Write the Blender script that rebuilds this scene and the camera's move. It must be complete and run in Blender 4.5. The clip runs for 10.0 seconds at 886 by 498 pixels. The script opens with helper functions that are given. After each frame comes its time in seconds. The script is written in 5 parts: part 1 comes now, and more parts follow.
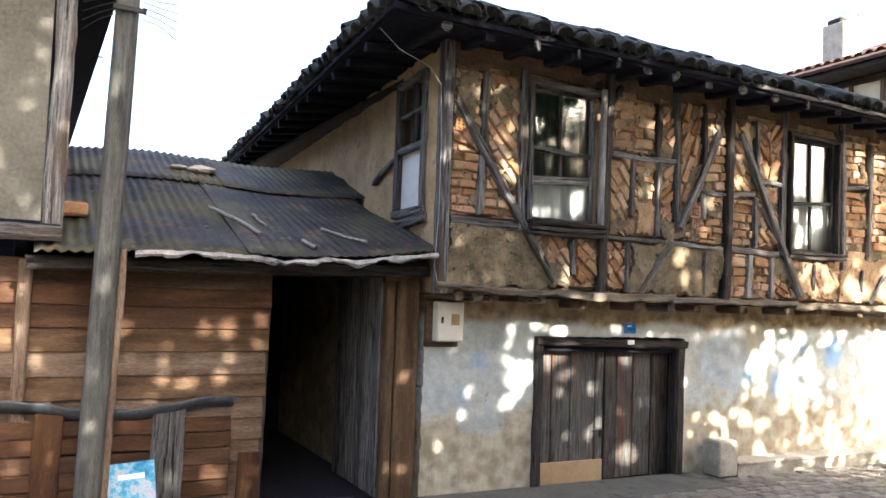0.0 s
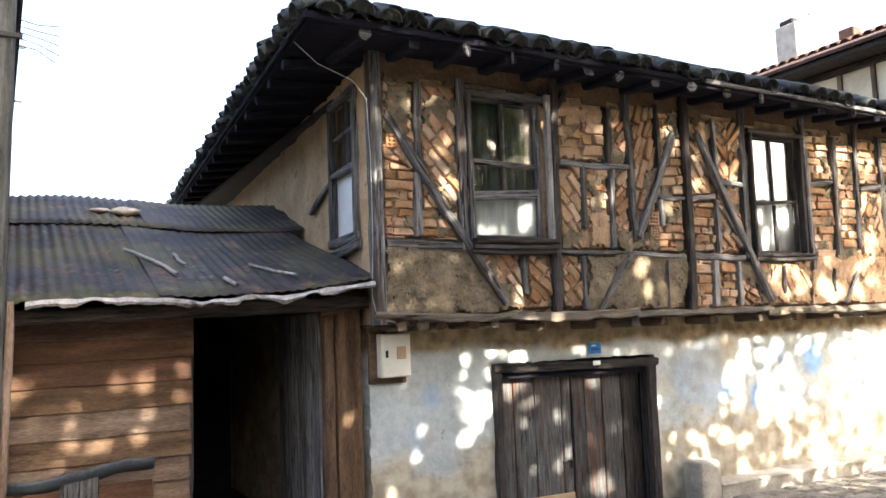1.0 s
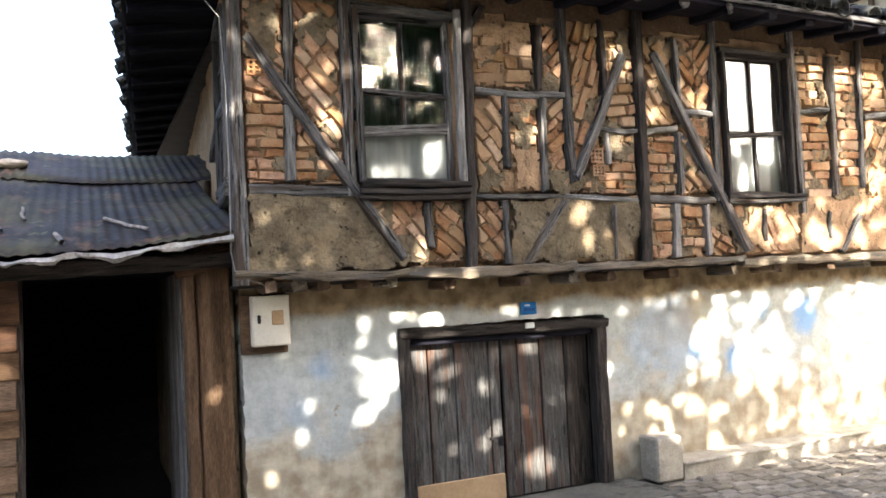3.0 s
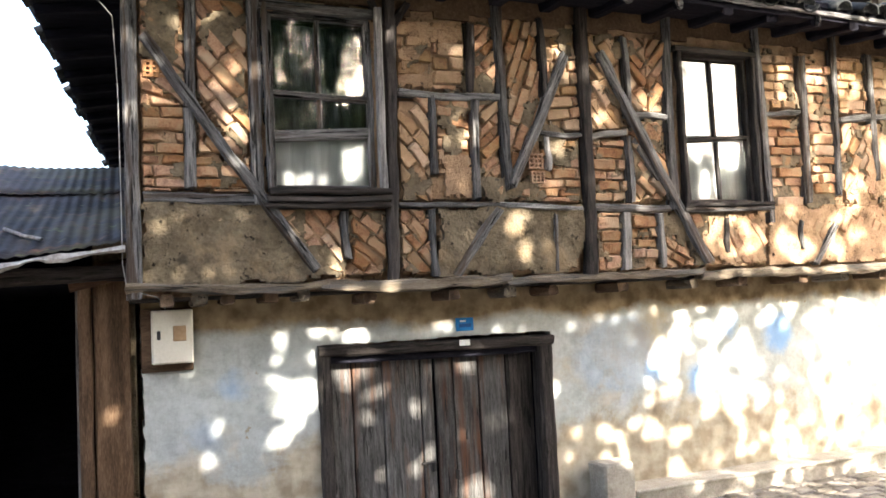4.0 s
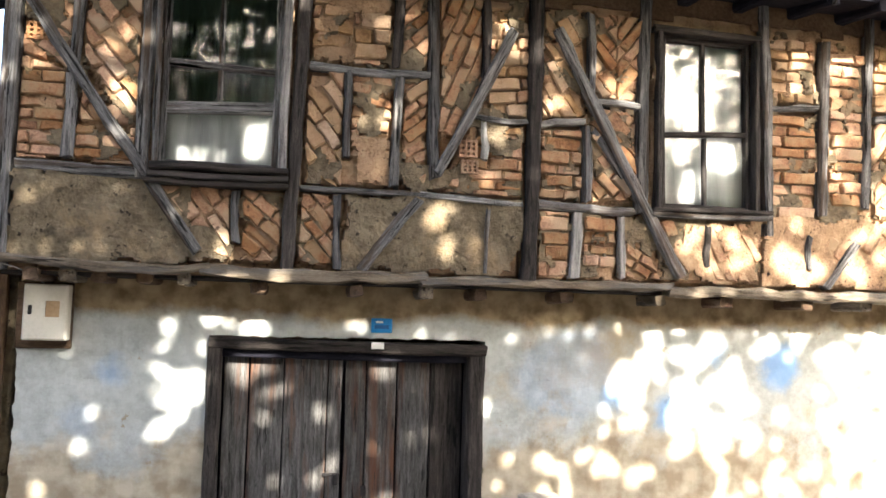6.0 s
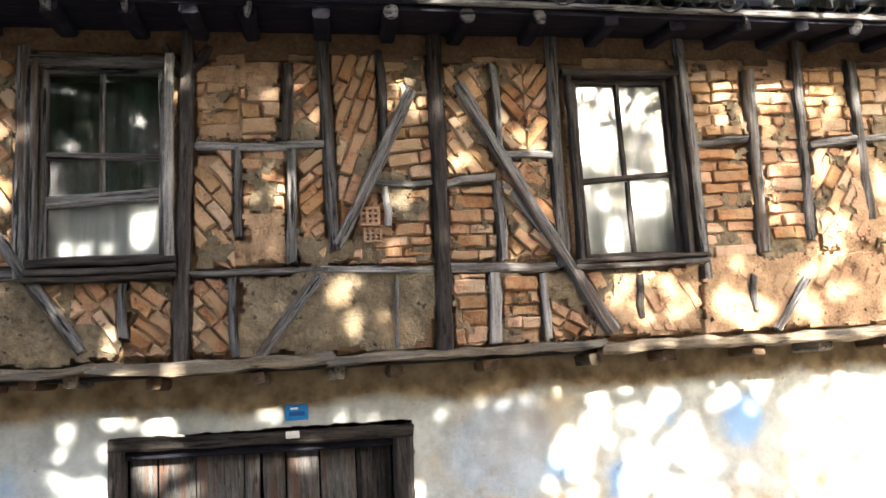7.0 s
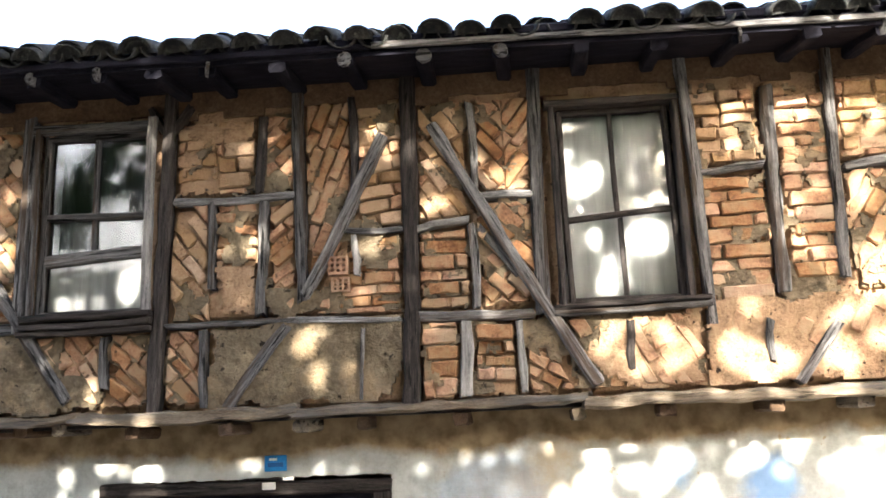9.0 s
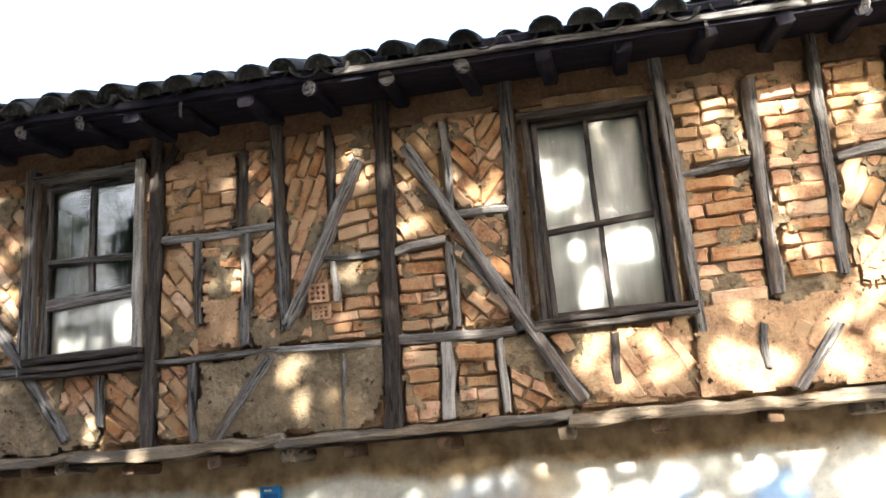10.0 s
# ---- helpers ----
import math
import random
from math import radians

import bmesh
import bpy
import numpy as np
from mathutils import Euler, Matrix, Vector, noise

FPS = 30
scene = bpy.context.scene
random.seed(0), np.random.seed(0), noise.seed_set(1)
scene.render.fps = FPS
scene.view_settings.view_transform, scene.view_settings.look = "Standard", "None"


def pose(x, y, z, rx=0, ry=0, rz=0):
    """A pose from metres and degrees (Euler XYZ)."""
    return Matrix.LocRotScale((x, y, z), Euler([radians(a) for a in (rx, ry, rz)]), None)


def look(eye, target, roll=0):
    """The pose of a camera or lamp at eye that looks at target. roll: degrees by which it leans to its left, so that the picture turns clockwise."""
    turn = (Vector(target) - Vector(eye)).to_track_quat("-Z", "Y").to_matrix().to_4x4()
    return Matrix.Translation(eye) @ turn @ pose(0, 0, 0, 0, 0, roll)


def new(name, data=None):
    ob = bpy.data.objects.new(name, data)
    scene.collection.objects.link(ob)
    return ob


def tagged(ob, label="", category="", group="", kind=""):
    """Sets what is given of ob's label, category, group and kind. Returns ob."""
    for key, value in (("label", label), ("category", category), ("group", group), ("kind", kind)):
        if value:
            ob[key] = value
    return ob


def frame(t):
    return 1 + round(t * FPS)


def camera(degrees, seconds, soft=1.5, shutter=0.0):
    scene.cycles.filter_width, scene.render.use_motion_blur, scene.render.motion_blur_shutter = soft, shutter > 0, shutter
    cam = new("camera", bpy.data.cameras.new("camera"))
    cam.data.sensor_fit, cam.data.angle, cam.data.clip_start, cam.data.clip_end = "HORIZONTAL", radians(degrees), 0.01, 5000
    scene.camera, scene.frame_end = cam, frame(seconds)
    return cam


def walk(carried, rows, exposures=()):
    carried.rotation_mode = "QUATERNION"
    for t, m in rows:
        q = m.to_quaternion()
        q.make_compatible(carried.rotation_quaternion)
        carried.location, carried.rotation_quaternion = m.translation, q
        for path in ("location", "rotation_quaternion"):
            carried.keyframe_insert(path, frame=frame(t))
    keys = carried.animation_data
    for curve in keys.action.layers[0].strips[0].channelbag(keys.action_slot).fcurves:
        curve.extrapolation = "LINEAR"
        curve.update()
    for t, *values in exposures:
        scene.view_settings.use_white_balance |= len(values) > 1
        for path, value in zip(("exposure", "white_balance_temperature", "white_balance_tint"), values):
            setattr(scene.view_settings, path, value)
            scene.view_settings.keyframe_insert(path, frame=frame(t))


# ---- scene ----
cam = camera(58.3, 10.0, soft=1.6)
METRES, EYE, TILT, LEAN, TURN = 8.5, 1.85, 0.0, 0.0, -26.9
ROWS = [
    (0.0, 0.0, 0.0, 0.0, -0.12, 3.23, -2.12),
    (0.5, 0.0182, 0.0373, -0.002, -1.31, 5.67, -0.35),
    (1.0, 0.0434, 0.0717, -0.0035, -1.26, 5.59, 2.12),
    (1.5, 0.0895, 0.1041, -0.0044, -1.92, 5.04, 2.19),
    (2.0, 0.1282, 0.1441, -0.0088, -0.74, 3.83, 0.51),
    (3.5, 0.2552, 0.2328, -0.014, 4.32, 2.83, 0.8),
    (4.0, 0.3009, 0.2599, -0.0161, 5.16, 4.01, 2.94),
    (4.5, 0.3522, 0.2818, -0.0135, 8.59, 1.45, 0.95),
    (5.0, 0.3949, 0.3141, -0.0161, 10.52, 2.65, 0.49),
    (6.5, 0.5248, 0.414, -0.0192, 15.77, 5.05, -0.19),
    (7.0, 0.5702, 0.4393, -0.0175, 17.36, 9.39, 3.45),
    (7.5, 0.613, 0.4578, -0.0136, 20.0, 10.2, 2.98),
    (8.0, 0.6441, 0.4875, -0.0136, 24.76, 10.04, 2.96),
    (8.5, 0.6802, 0.5115, -0.0125, 28.77, 12.01, 3.71),
    (9.0, 0.724, 0.533, -0.0088, 30.95, 12.28, 2.51),
    (9.5, 0.755, 0.5641, -0.0126, 33.21, 14.41, 0.33),
    (10.0, 0.7888, 0.5884, -0.0155, 37.59, 14.49, 4.57),
]
BORDERS = [
    (2.2, look((-1.732, -5.938, 1.759), (-0.783, -4.181, 1.879), -1.8)),
    (3.3, look((-0.801, -5.831, 1.786), (-0.031, -3.987, 1.878), -2.1)),
    (5.2, look((0.979, -5.737, 1.691), (1.590, -3.836, 1.813), -1.5)),
    (6.3, look((1.971, -5.558, 1.619), (2.330, -3.598, 1.790), 1.8)),
]
walk(cam, sorted([(t, pose(-3.41, -6.61, EYE, TILT, LEAN, TURN) @ pose(METRES * x, METRES * y, METRES * z, 90 + pitch, roll, yaw)) for t, x, y, z, yaw, pitch, roll in ROWS] + BORDERS, key=lambda row: row[0]),
     exposures=[(0.0, 2.98, 6300, 11), (0.5, 3.24, 6300, 11), (1.0, 3.15, 6300, 11), (2.0, 3.18, 6300, 11), (3.5, 3.12, 6300, 11), (10.0, 3.12, 6300, 11)])

# ---- daylight: low warm sun from the street side, hazy bright sky ----
SUN_X, SUN_Z = 0.333, 0.583          # sideways and upward run of the sun's rays per metre away from the house
sun_way = Vector((SUN_X, -1.0, SUN_Z)).normalized()
sky_world = bpy.data.worlds.new("sky")
scene.world = sky_world
sky_world.use_nodes = True
wn = sky_world.node_tree
sky = wn.nodes.new("ShaderNodeTexSky")
sky.sky_type = "NISHITA"
sky.sun_disc = False
sky.sun_elevation = math.asin(sun_way.z)
sky.sun_rotation = math.atan2(sun_way.x, sun_way.y)
sky.air_density, sky.dust_density, sky.ozone_density = 1.0, 8.0, 1.0
wn.links.new(sky.outputs[0], wn.nodes["Background"].inputs[0])
wn.nodes["Background"].inputs[1].default_value = 0.15
sun_data = bpy.data.lights.new("sun", "SUN")
sun_data.energy, sun_data.angle, sun_data.color = 3.9, radians(0.53), (1.0, 0.9, 0.74)
sun_lamp = new("sun", sun_data)
sun_lamp.matrix_world = look(sun_way * 60, (0, 0, 0))


# ---- materials ----
def material(name, ramp, scale=4.0, rough=0.9, fine=40.0, bump=0.4, dist=0.01, stretch=(1, 1, 1), local=False, vary=0.0, spots=None, metal=0.0):
    """A worn surface: a colour ramp over broad noise, fine grain, relief, and per-piece variation.
    spots: (colour, scale, low, high) of blotches with shapes of their own."""
    m = bpy.data.materials.new(name)
    m.use_nodes = True
    n, l = m.node_tree.nodes, m.node_tree.links
    b = n["Principled BSDF"]
    b.inputs["Metallic"].default_value = metal
    b.inputs["Specular IOR Level"].default_value = 0.25
    if local:
        co = n.new("ShaderNodeTexCoord").outputs["Object"]
    else:
        co = n.new("ShaderNodeNewGeometry").outputs["Position"]
    mp = n.new("ShaderNodeMapping")
    mp.inputs["Scale"].default_value = stretch
    l.new(co, mp.inputs[0])
    info = n.new("ShaderNodeObjectInfo")
    add = n.new("ShaderNodeVectorMath")
    add.operation = "ADD"
    l.new(mp.outputs[0], add.inputs[0])
    if local:
        mul = n.new("ShaderNodeVectorMath")
        mul.operation = "SCALE"
        mul.inputs[0].default_value = (37.0, 17.0, 29.0)
        l.new(info.outputs["Random"], mul.inputs["Scale"])
        l.new(mul.outputs[0], add.inputs[1])
    def noise_tex(s, detail, roughness=0.6):
        t = n.new("ShaderNodeTexNoise")
        t.inputs["Scale"].default_value, t.inputs["Detail"].default_value, t.inputs["Roughness"].default_value = s, detail, roughness
        l.new(add.outputs[0], t.inputs["Vector"])
        return t.outputs["Fac"]
    broad, grain = noise_tex(scale, 6), noise_tex(fine, 4, 0.7)
    mixf = n.new("ShaderNodeMath")
    mixf.operation = "MULTIPLY_ADD"
    mixf.inputs[1].default_value = 0.45
    l.new(grain, mixf.inputs[0])
    half = n.new("ShaderNodeMath")
    half.operation = "MULTIPLY"
    half.inputs[1].default_value = 0.55
    l.new(broad, half.inputs[0])
    l.new(half.outputs[0], mixf.inputs[2])
    cr = n.new("ShaderNodeValToRGB")
    while len(cr.color_ramp.elements) < len(ramp):
        cr.color_ramp.elements.new(0.5)
    for e, (p, c) in zip(cr.color_ramp.elements, ramp):
        e.position, e.color = p, (*c, 1)
    l.new(mixf.outputs[0], cr.inputs[0])
    out = cr.outputs[0]
    for colour, s, low, high in spots or ():
        sp = noise_tex(s, 7, 0.65)
        rg = n.new("ShaderNodeMapRange")
        rg.inputs["From Min"].default_value, rg.inputs["From Max"].default_value = low, high
        l.new(sp, rg.inputs["Value"])
        mx = n.new("ShaderNodeMix")
        mx.data_type = "RGBA"
        mx.inputs["B"].default_value = (*colour, 1)
        for i in mx.inputs:
            if i.type == "RGBA" and i.name == "B":
                i.default_value = (*colour, 1)
        l.new(rg.outputs[0], mx.inputs[0])
        l.new(out, mx.inputs[6])
        out = mx.outputs[2]
    if vary:
        hs = n.new("ShaderNodeHueSaturation")
        mr = n.new("ShaderNodeMapRange")
        mr.inputs["To Min"].default_value, mr.inputs["To Max"].default_value = 1 - vary, 1 + vary
        l.new(info.outputs["Random"], mr.inputs["Value"])
        l.new(mr.outputs[0], hs.inputs["Value"])
        mr2 = n.new("ShaderNodeMapRange")
        mr2.inputs["To Min"].default_value, mr2.inputs["To Max"].default_value = 1.15, 0.8
        l.new(info.outputs["Random"], mr2.inputs["Value"])
        l.new(mr2.outputs[0], hs.inputs["Saturation"])
        l.new(out, hs.inputs["Color"])
        out = hs.outputs[0]
    l.new(out, b.inputs["Base Color"])
    b.inputs["Roughness"].default_value = rough
    bp = n.new("ShaderNodeBump")
    bp.inputs["Strength"].default_value, bp.inputs["Distance"].default_value = bump, dist
    l.new(mixf.outputs[0], bp.inputs["Height"])
    l.new(bp.outputs[0], b.inputs["Normal"])
    return m


OLD_WOOD = material("weathered_wood", [(0.37, (0.015, 0.015, 0.015)), (0.47, (0.098, 0.097, 0.098)), (0.58, (0.19, 0.188, 0.19)), (0.66, (0.31, 0.308, 0.31))], 3.0, 0.85, 26, 1.0, 0.012, (1.0, 16, 16), True, 0.4, [((0.28, 0.27, 0.255), 1.3, 0.58, 0.72), ((0.005, 0.005, 0.005), 2.4, 0.55, 0.6), ((0.06, 0.042, 0.03), 0.7, 0.53, 0.63)])
DARK_WOOD = material("dark_wood", [(0.36, (0.006, 0.005, 0.005)), (0.5, (0.03, 0.025, 0.023)), (0.66, (0.085, 0.072, 0.065))], 3.0, 0.8, 30, 0.7, 0.008, (1.2, 14, 14), True, 0.25, [((0.004, 0.004, 0.004), 2.2, 0.55, 0.6), ((0.07, 0.06, 0.055), 1.2, 0.6, 0.7)])
SILL_WOOD = material("worn_tan_wood", [(0.36, (0.05, 0.038, 0.028)), (0.48, (0.17, 0.14, 0.105)), (0.66, (0.32, 0.275, 0.215))], 2.5, 0.9, 26, 1.0, 0.012, (1.0, 12, 12), True, 0.25, [((0.02, 0.016, 0.012), 2.2, 0.57, 0.62), ((0.12, 0.115, 0.11), 0.8, 0.5, 0.62)])
PALE_WOOD = material("pale_grey_wood", [(0.36, (0.05, 0.047, 0.045)), (0.47, (0.2, 0.192, 0.185)), (0.66, (0.4, 0.385, 0.37))], 3.0, 0.8, 30, 0.5, 0.006, (1.2, 14, 14), True, 0.15)
BROWN_WOOD = material("brown_board_wood", [(0.36, (0.03, 0.018, 0.01)), (0.5, (0.098, 0.061, 0.037)), (0.66, (0.19, 0.134, 0.092))], 1.6, 0.8, 22, 0.5, 0.006, (1.0, 7, 7), True, 0.2)
RED_WOOD = material("reddish_brown_wood", [(0.35, (0.016, 0.007, 0.004)), (0.5, (0.055, 0.025, 0.012)), (0.66, (0.11, 0.058, 0.031))], 1.6, 0.8, 22, 0.5, 0.006, (1.0, 7, 7), True, 0.2)
DOOR_WOOD = material("grey_door_wood", [(0.36, (0.014, 0.013, 0.012)), (0.5, (0.07, 0.068, 0.066)), (0.66, (0.165, 0.165, 0.163))], 3.0, 0.75, 30, 0.5, 0.006, (1.2, 14, 14), True, 0.25, [((0.1, 0.048, 0.028), 0.55, 0.5, 0.64), ((0.008, 0.008, 0.008), 2.4, 0.58, 0.63)])
# near-black: the shade under eaves and indoors is put into the colour
SHADE_DARK_WOOD = material("shade_dark_wood", [(0.36, (0.005, 0.005, 0.009)), (0.5, (0.011, 0.011, 0.018)), (0.66, (0.025, 0.024, 0.034))], 3.0, 0.9, 30, 0.6, 0.008, (2, 8, 8), True, 0.3)
SHADE_DARK_WOOD.node_tree.nodes["Principled BSDF"].inputs["Specular IOR Level"].default_value = 0.12
BRICK = material("adobe_brick", [(0.34, (0.15, 0.08, 0.048)), (0.49, (0.345, 0.19, 0.105)), (0.66, (0.46, 0.295, 0.17))], 8.0, 0.97, 50, 1.0, 0.022, (1, 1, 1), True, 0.25, [((0.345, 0.24, 0.145), 4.0, 0.46, 0.6), ((0.1, 0.06, 0.036), 9.0, 0.62, 0.68)])
PALE_BRICK = material("pale_adobe_brick", [(0.34, (0.2, 0.12, 0.068)), (0.48, (0.375, 0.245, 0.145)), (0.66, (0.48, 0.34, 0.22))], 11.0, 0.95, 60, 1.0, 0.02, (1, 1, 1), True, 0.2, [((0.34, 0.23, 0.13), 5.0, 0.46, 0.62), ((0.12, 0.075, 0.045), 9.0, 0.62, 0.68)])
MORTAR = material("mud_mortar", [(0.34, (0.12, 0.075, 0.048)), (0.46, (0.305, 0.2, 0.122)), (0.66, (0.43, 0.3, 0.19))], 6.0, 1.0, 50, 1.0, 0.03, spots=[((0.035, 0.023, 0.015), 17.0, 0.62, 0.66), ((0.43, 0.32, 0.2), 3.0, 0.55, 0.68)])
MUD = material("mud_plaster", [(0.33, (0.075, 0.06, 0.04)), (0.5, (0.15, 0.12, 0.08)), (0.68, (0.225, 0.185, 0.125))], 4.5, 1.0, 30, 1.0, 0.045, spots=[((0.03, 0.024, 0.017), 16.0, 0.61, 0.65), ((0.06, 0.048, 0.032), 6.0, 0.58, 0.68), ((0.235, 0.175, 0.108), 2.6, 0.53, 0.64)])
# brown plaster, its colour lowered to hold the eave's soft shade
SHADED_BAND_MUD = material("shade_darkened_eave_plaster", [(0.36, (0.065, 0.04, 0.024)), (0.5, (0.115, 0.074, 0.045)), (0.64, (0.17, 0.117, 0.074))], 4.0, 1.0, 30, 0.9, 0.03)
SIDE_MUD = material("ochre_mud_plaster", [(0.34, (0.28, 0.185, 0.1)), (0.5, (0.47, 0.33, 0.187)), (0.66, (0.57, 0.42, 0.26))], 2.5, 1.0, 34, 0.9, 0.02, spots=[((0.29, 0.2, 0.135), 5.0, 0.58, 0.66)])
TILE = material("mossy_clay_tile", [(0.3, (0.012, 0.014, 0.016)), (0.5, (0.035, 0.038, 0.04)), (0.7, (0.1, 0.1, 0.09))], 8.0, 0.9, 50, 0.8, 0.01, (1, 1, 1), True, 0.4, [((0.13, 0.14, 0.12), 12.0, 0.58, 0.7)])
RED_TILE = material("red_clay_tile", [(0.34, (0.02, 0.012, 0.01)), (0.5, (0.06, 0.031, 0.023)), (0.66, (0.11, 0.062, 0.044))], 6.0, 0.9, 50, 0.6, 0.01, (1, 1, 1), False, 0.2)
TIN = material("rusty_corrugated_tin", [(0.36, (0.008, 0.007, 0.009)), (0.5, (0.024, 0.022, 0.026)), (0.64, (0.056, 0.051, 0.055))], 1.6, 0.75, 30, 0.25, 0.004, (1, 1, 1), False, 0.1, [((0.06, 0.058, 0.032), 1.1, 0.46, 0.6), ((0.11, 0.06, 0.036), 4.0, 0.56, 0.68), ((0.1, 0.11, 0.045), 6.0, 0.62, 0.68)])
TIN_EDGE = material("bent_bare_tin", [(0.34, (0.07, 0.055, 0.045)), (0.48, (0.27, 0.255, 0.25)), (0.66, (0.46, 0.45, 0.44))], 7.0, 0.6, 40, 0.5, 0.006, metal=0.2)
CONCRETE = material("grey_render", [(0.34, (0.065, 0.063, 0.055)), (0.5, (0.11, 0.106, 0.092)), (0.66, (0.16, 0.152, 0.132))], 1.6, 0.95, 30, 0.4, 0.01, spots=[((0.05, 0.05, 0.045), 1.6, 0.58, 0.64)])
PAVING = material("grey_paving", [(0.3, (0.1, 0.088, 0.072)), (0.5, (0.2, 0.175, 0.145)), (0.7, (0.3, 0.27, 0.225))], 3.0, 0.9, 45, 0.6, 0.008, (1, 1, 1), False, 0.25)
DIRT = material("dusty_ground", [(0.3, (0.055, 0.05, 0.042)), (0.5, (0.11, 0.1, 0.085)), (0.7, (0.17, 0.155, 0.13))], 2.0, 1.0, 40, 0.7, 0.015)
STONE = material("pale_stone", [(0.3, (0.2, 0.18, 0.15)), (0.5, (0.36, 0.33, 0.28)), (0.7, (0.5, 0.47, 0.41))], 6.0, 0.95, 45, 0.7, 0.012)
CREAM = material("cream_render", [(0.3, (0.42, 0.36, 0.26)), (0.5, (0.58, 0.51, 0.38)), (0.7, (0.66, 0.6, 0.47))], 1.5, 0.95, 25, 0.3, 0.01)
CLOTH = material("white_curtain", [(0.34, (0.36, 0.365, 0.37)), (0.5, (0.5, 0.505, 0.51)), (0.66, (0.64, 0.645, 0.65))], 3.0, 0.9, 60, 0.2, 0.004, (6, 6, 0.7))
# net cloth with the darkness of the unlit rooms put into its colour
ROOM_DARK_CLOTH = material("room_dark_net", [(0.36, (0.02, 0.024, 0.026)), (0.5, (0.04, 0.047, 0.051)), (0.64, (0.08, 0.092, 0.098))], 3.0, 0.9, 60, 0.2, 0.004, (6, 6, 0.7))
WHITE_METAL = material("cream_painted_metal", [(0.3, (0.58, 0.55, 0.46)), (0.5, (0.68, 0.65, 0.56)), (0.7, (0.74, 0.71, 0.62))], 5.0, 0.5, 60, 0.1, 0.002)
BLUE_PAINT = material("blue_enamel", [(0.3, (0.01, 0.14, 0.42)), (0.6, (0.02, 0.24, 0.62))], 9.0, 0.4, 50, 0.05, 0.001)
DARK_BLUE = material("dark_blue_enamel", [(0.3, (0.01, 0.06, 0.22)), (0.6, (0.015, 0.1, 0.3))], 9.0, 0.4, 50, 0.05, 0.001)
WHITE_PAINT = material("white_enamel", [(0.3, (0.66, 0.66, 0.64)), (0.6, (0.8, 0.8, 0.78))], 9.0, 0.5, 50, 0.05, 0.001)
BLACK_IRON = material("black_iron", [(0.3, (0.008, 0.008, 0.009)), (0.6, (0.03, 0.028, 0.028))], 9.0, 0.6, 50, 0.3, 0.002)
TARP = material("dark_blue_plastic_sheet", [(0.3, (0.02, 0.022, 0.028)), (0.5, (0.04, 0.048, 0.058)), (0.7, (0.08, 0.09, 0.1))], 6.0, 0.45, 30, 0.5, 0.01)
CARD = material("tan_board", [(0.3, (0.3, 0.2, 0.11)), (0.5, (0.42, 0.29, 0.17)), (0.7, (0.5, 0.37, 0.23))], 4.0, 0.85, 40, 0.3, 0.004)
BARK = material("bark", [(0.3, (0.06, 0.05, 0.035)), (0.5, (0.16, 0.14, 0.1)), (0.7, (0.3, 0.28, 0.22))], 5.0, 0.95, 30, 0.9, 0.02)
POSTER = material("faded_blue_poster", [(0.38, (0.02, 0.18, 0.38)), (0.47, (0.08, 0.36, 0.56)), (0.54, (0.4, 0.5, 0.56)), (0.64, (0.4, 0.2, 0.3))], 6.0, 0.6, 18, 0.05, 0.001)
CABLE = material("white_cable", [(0.3, (0.2, 0.2, 0.2)), (0.6, (0.36, 0.36, 0.35))], 9.0, 0.6, 50, 0.05, 0.001)


def leaf_material(name, dark, light):
    m = bpy.data.materials.new(name)
    m.use_nodes = True
    n, l = m.node_tree.nodes, m.node_tree.links
    geo = n.new("ShaderNodeNewGeometry")
    cr = n.new("ShaderNodeValToRGB")
    cr.color_ramp.elements[0].color, cr.color_ramp.elements[1].color = (*dark, 1), (*light, 1)
    l.new(geo.outputs["Random Per Island"], cr.inputs[0])
    l.new(cr.outputs[0], n["Principled BSDF"].inputs["Base Color"])
    n["Principled BSDF"].inputs["Roughness"].default_value = 0.55
    return m


LEAF = leaf_material("green_leaf", (0.025, 0.05, 0.012), (0.09, 0.13, 0.03))
YELLOW_LEAF = leaf_material("yellow_green_leaf", (0.06, 0.09, 0.015), (0.2, 0.2, 0.05))


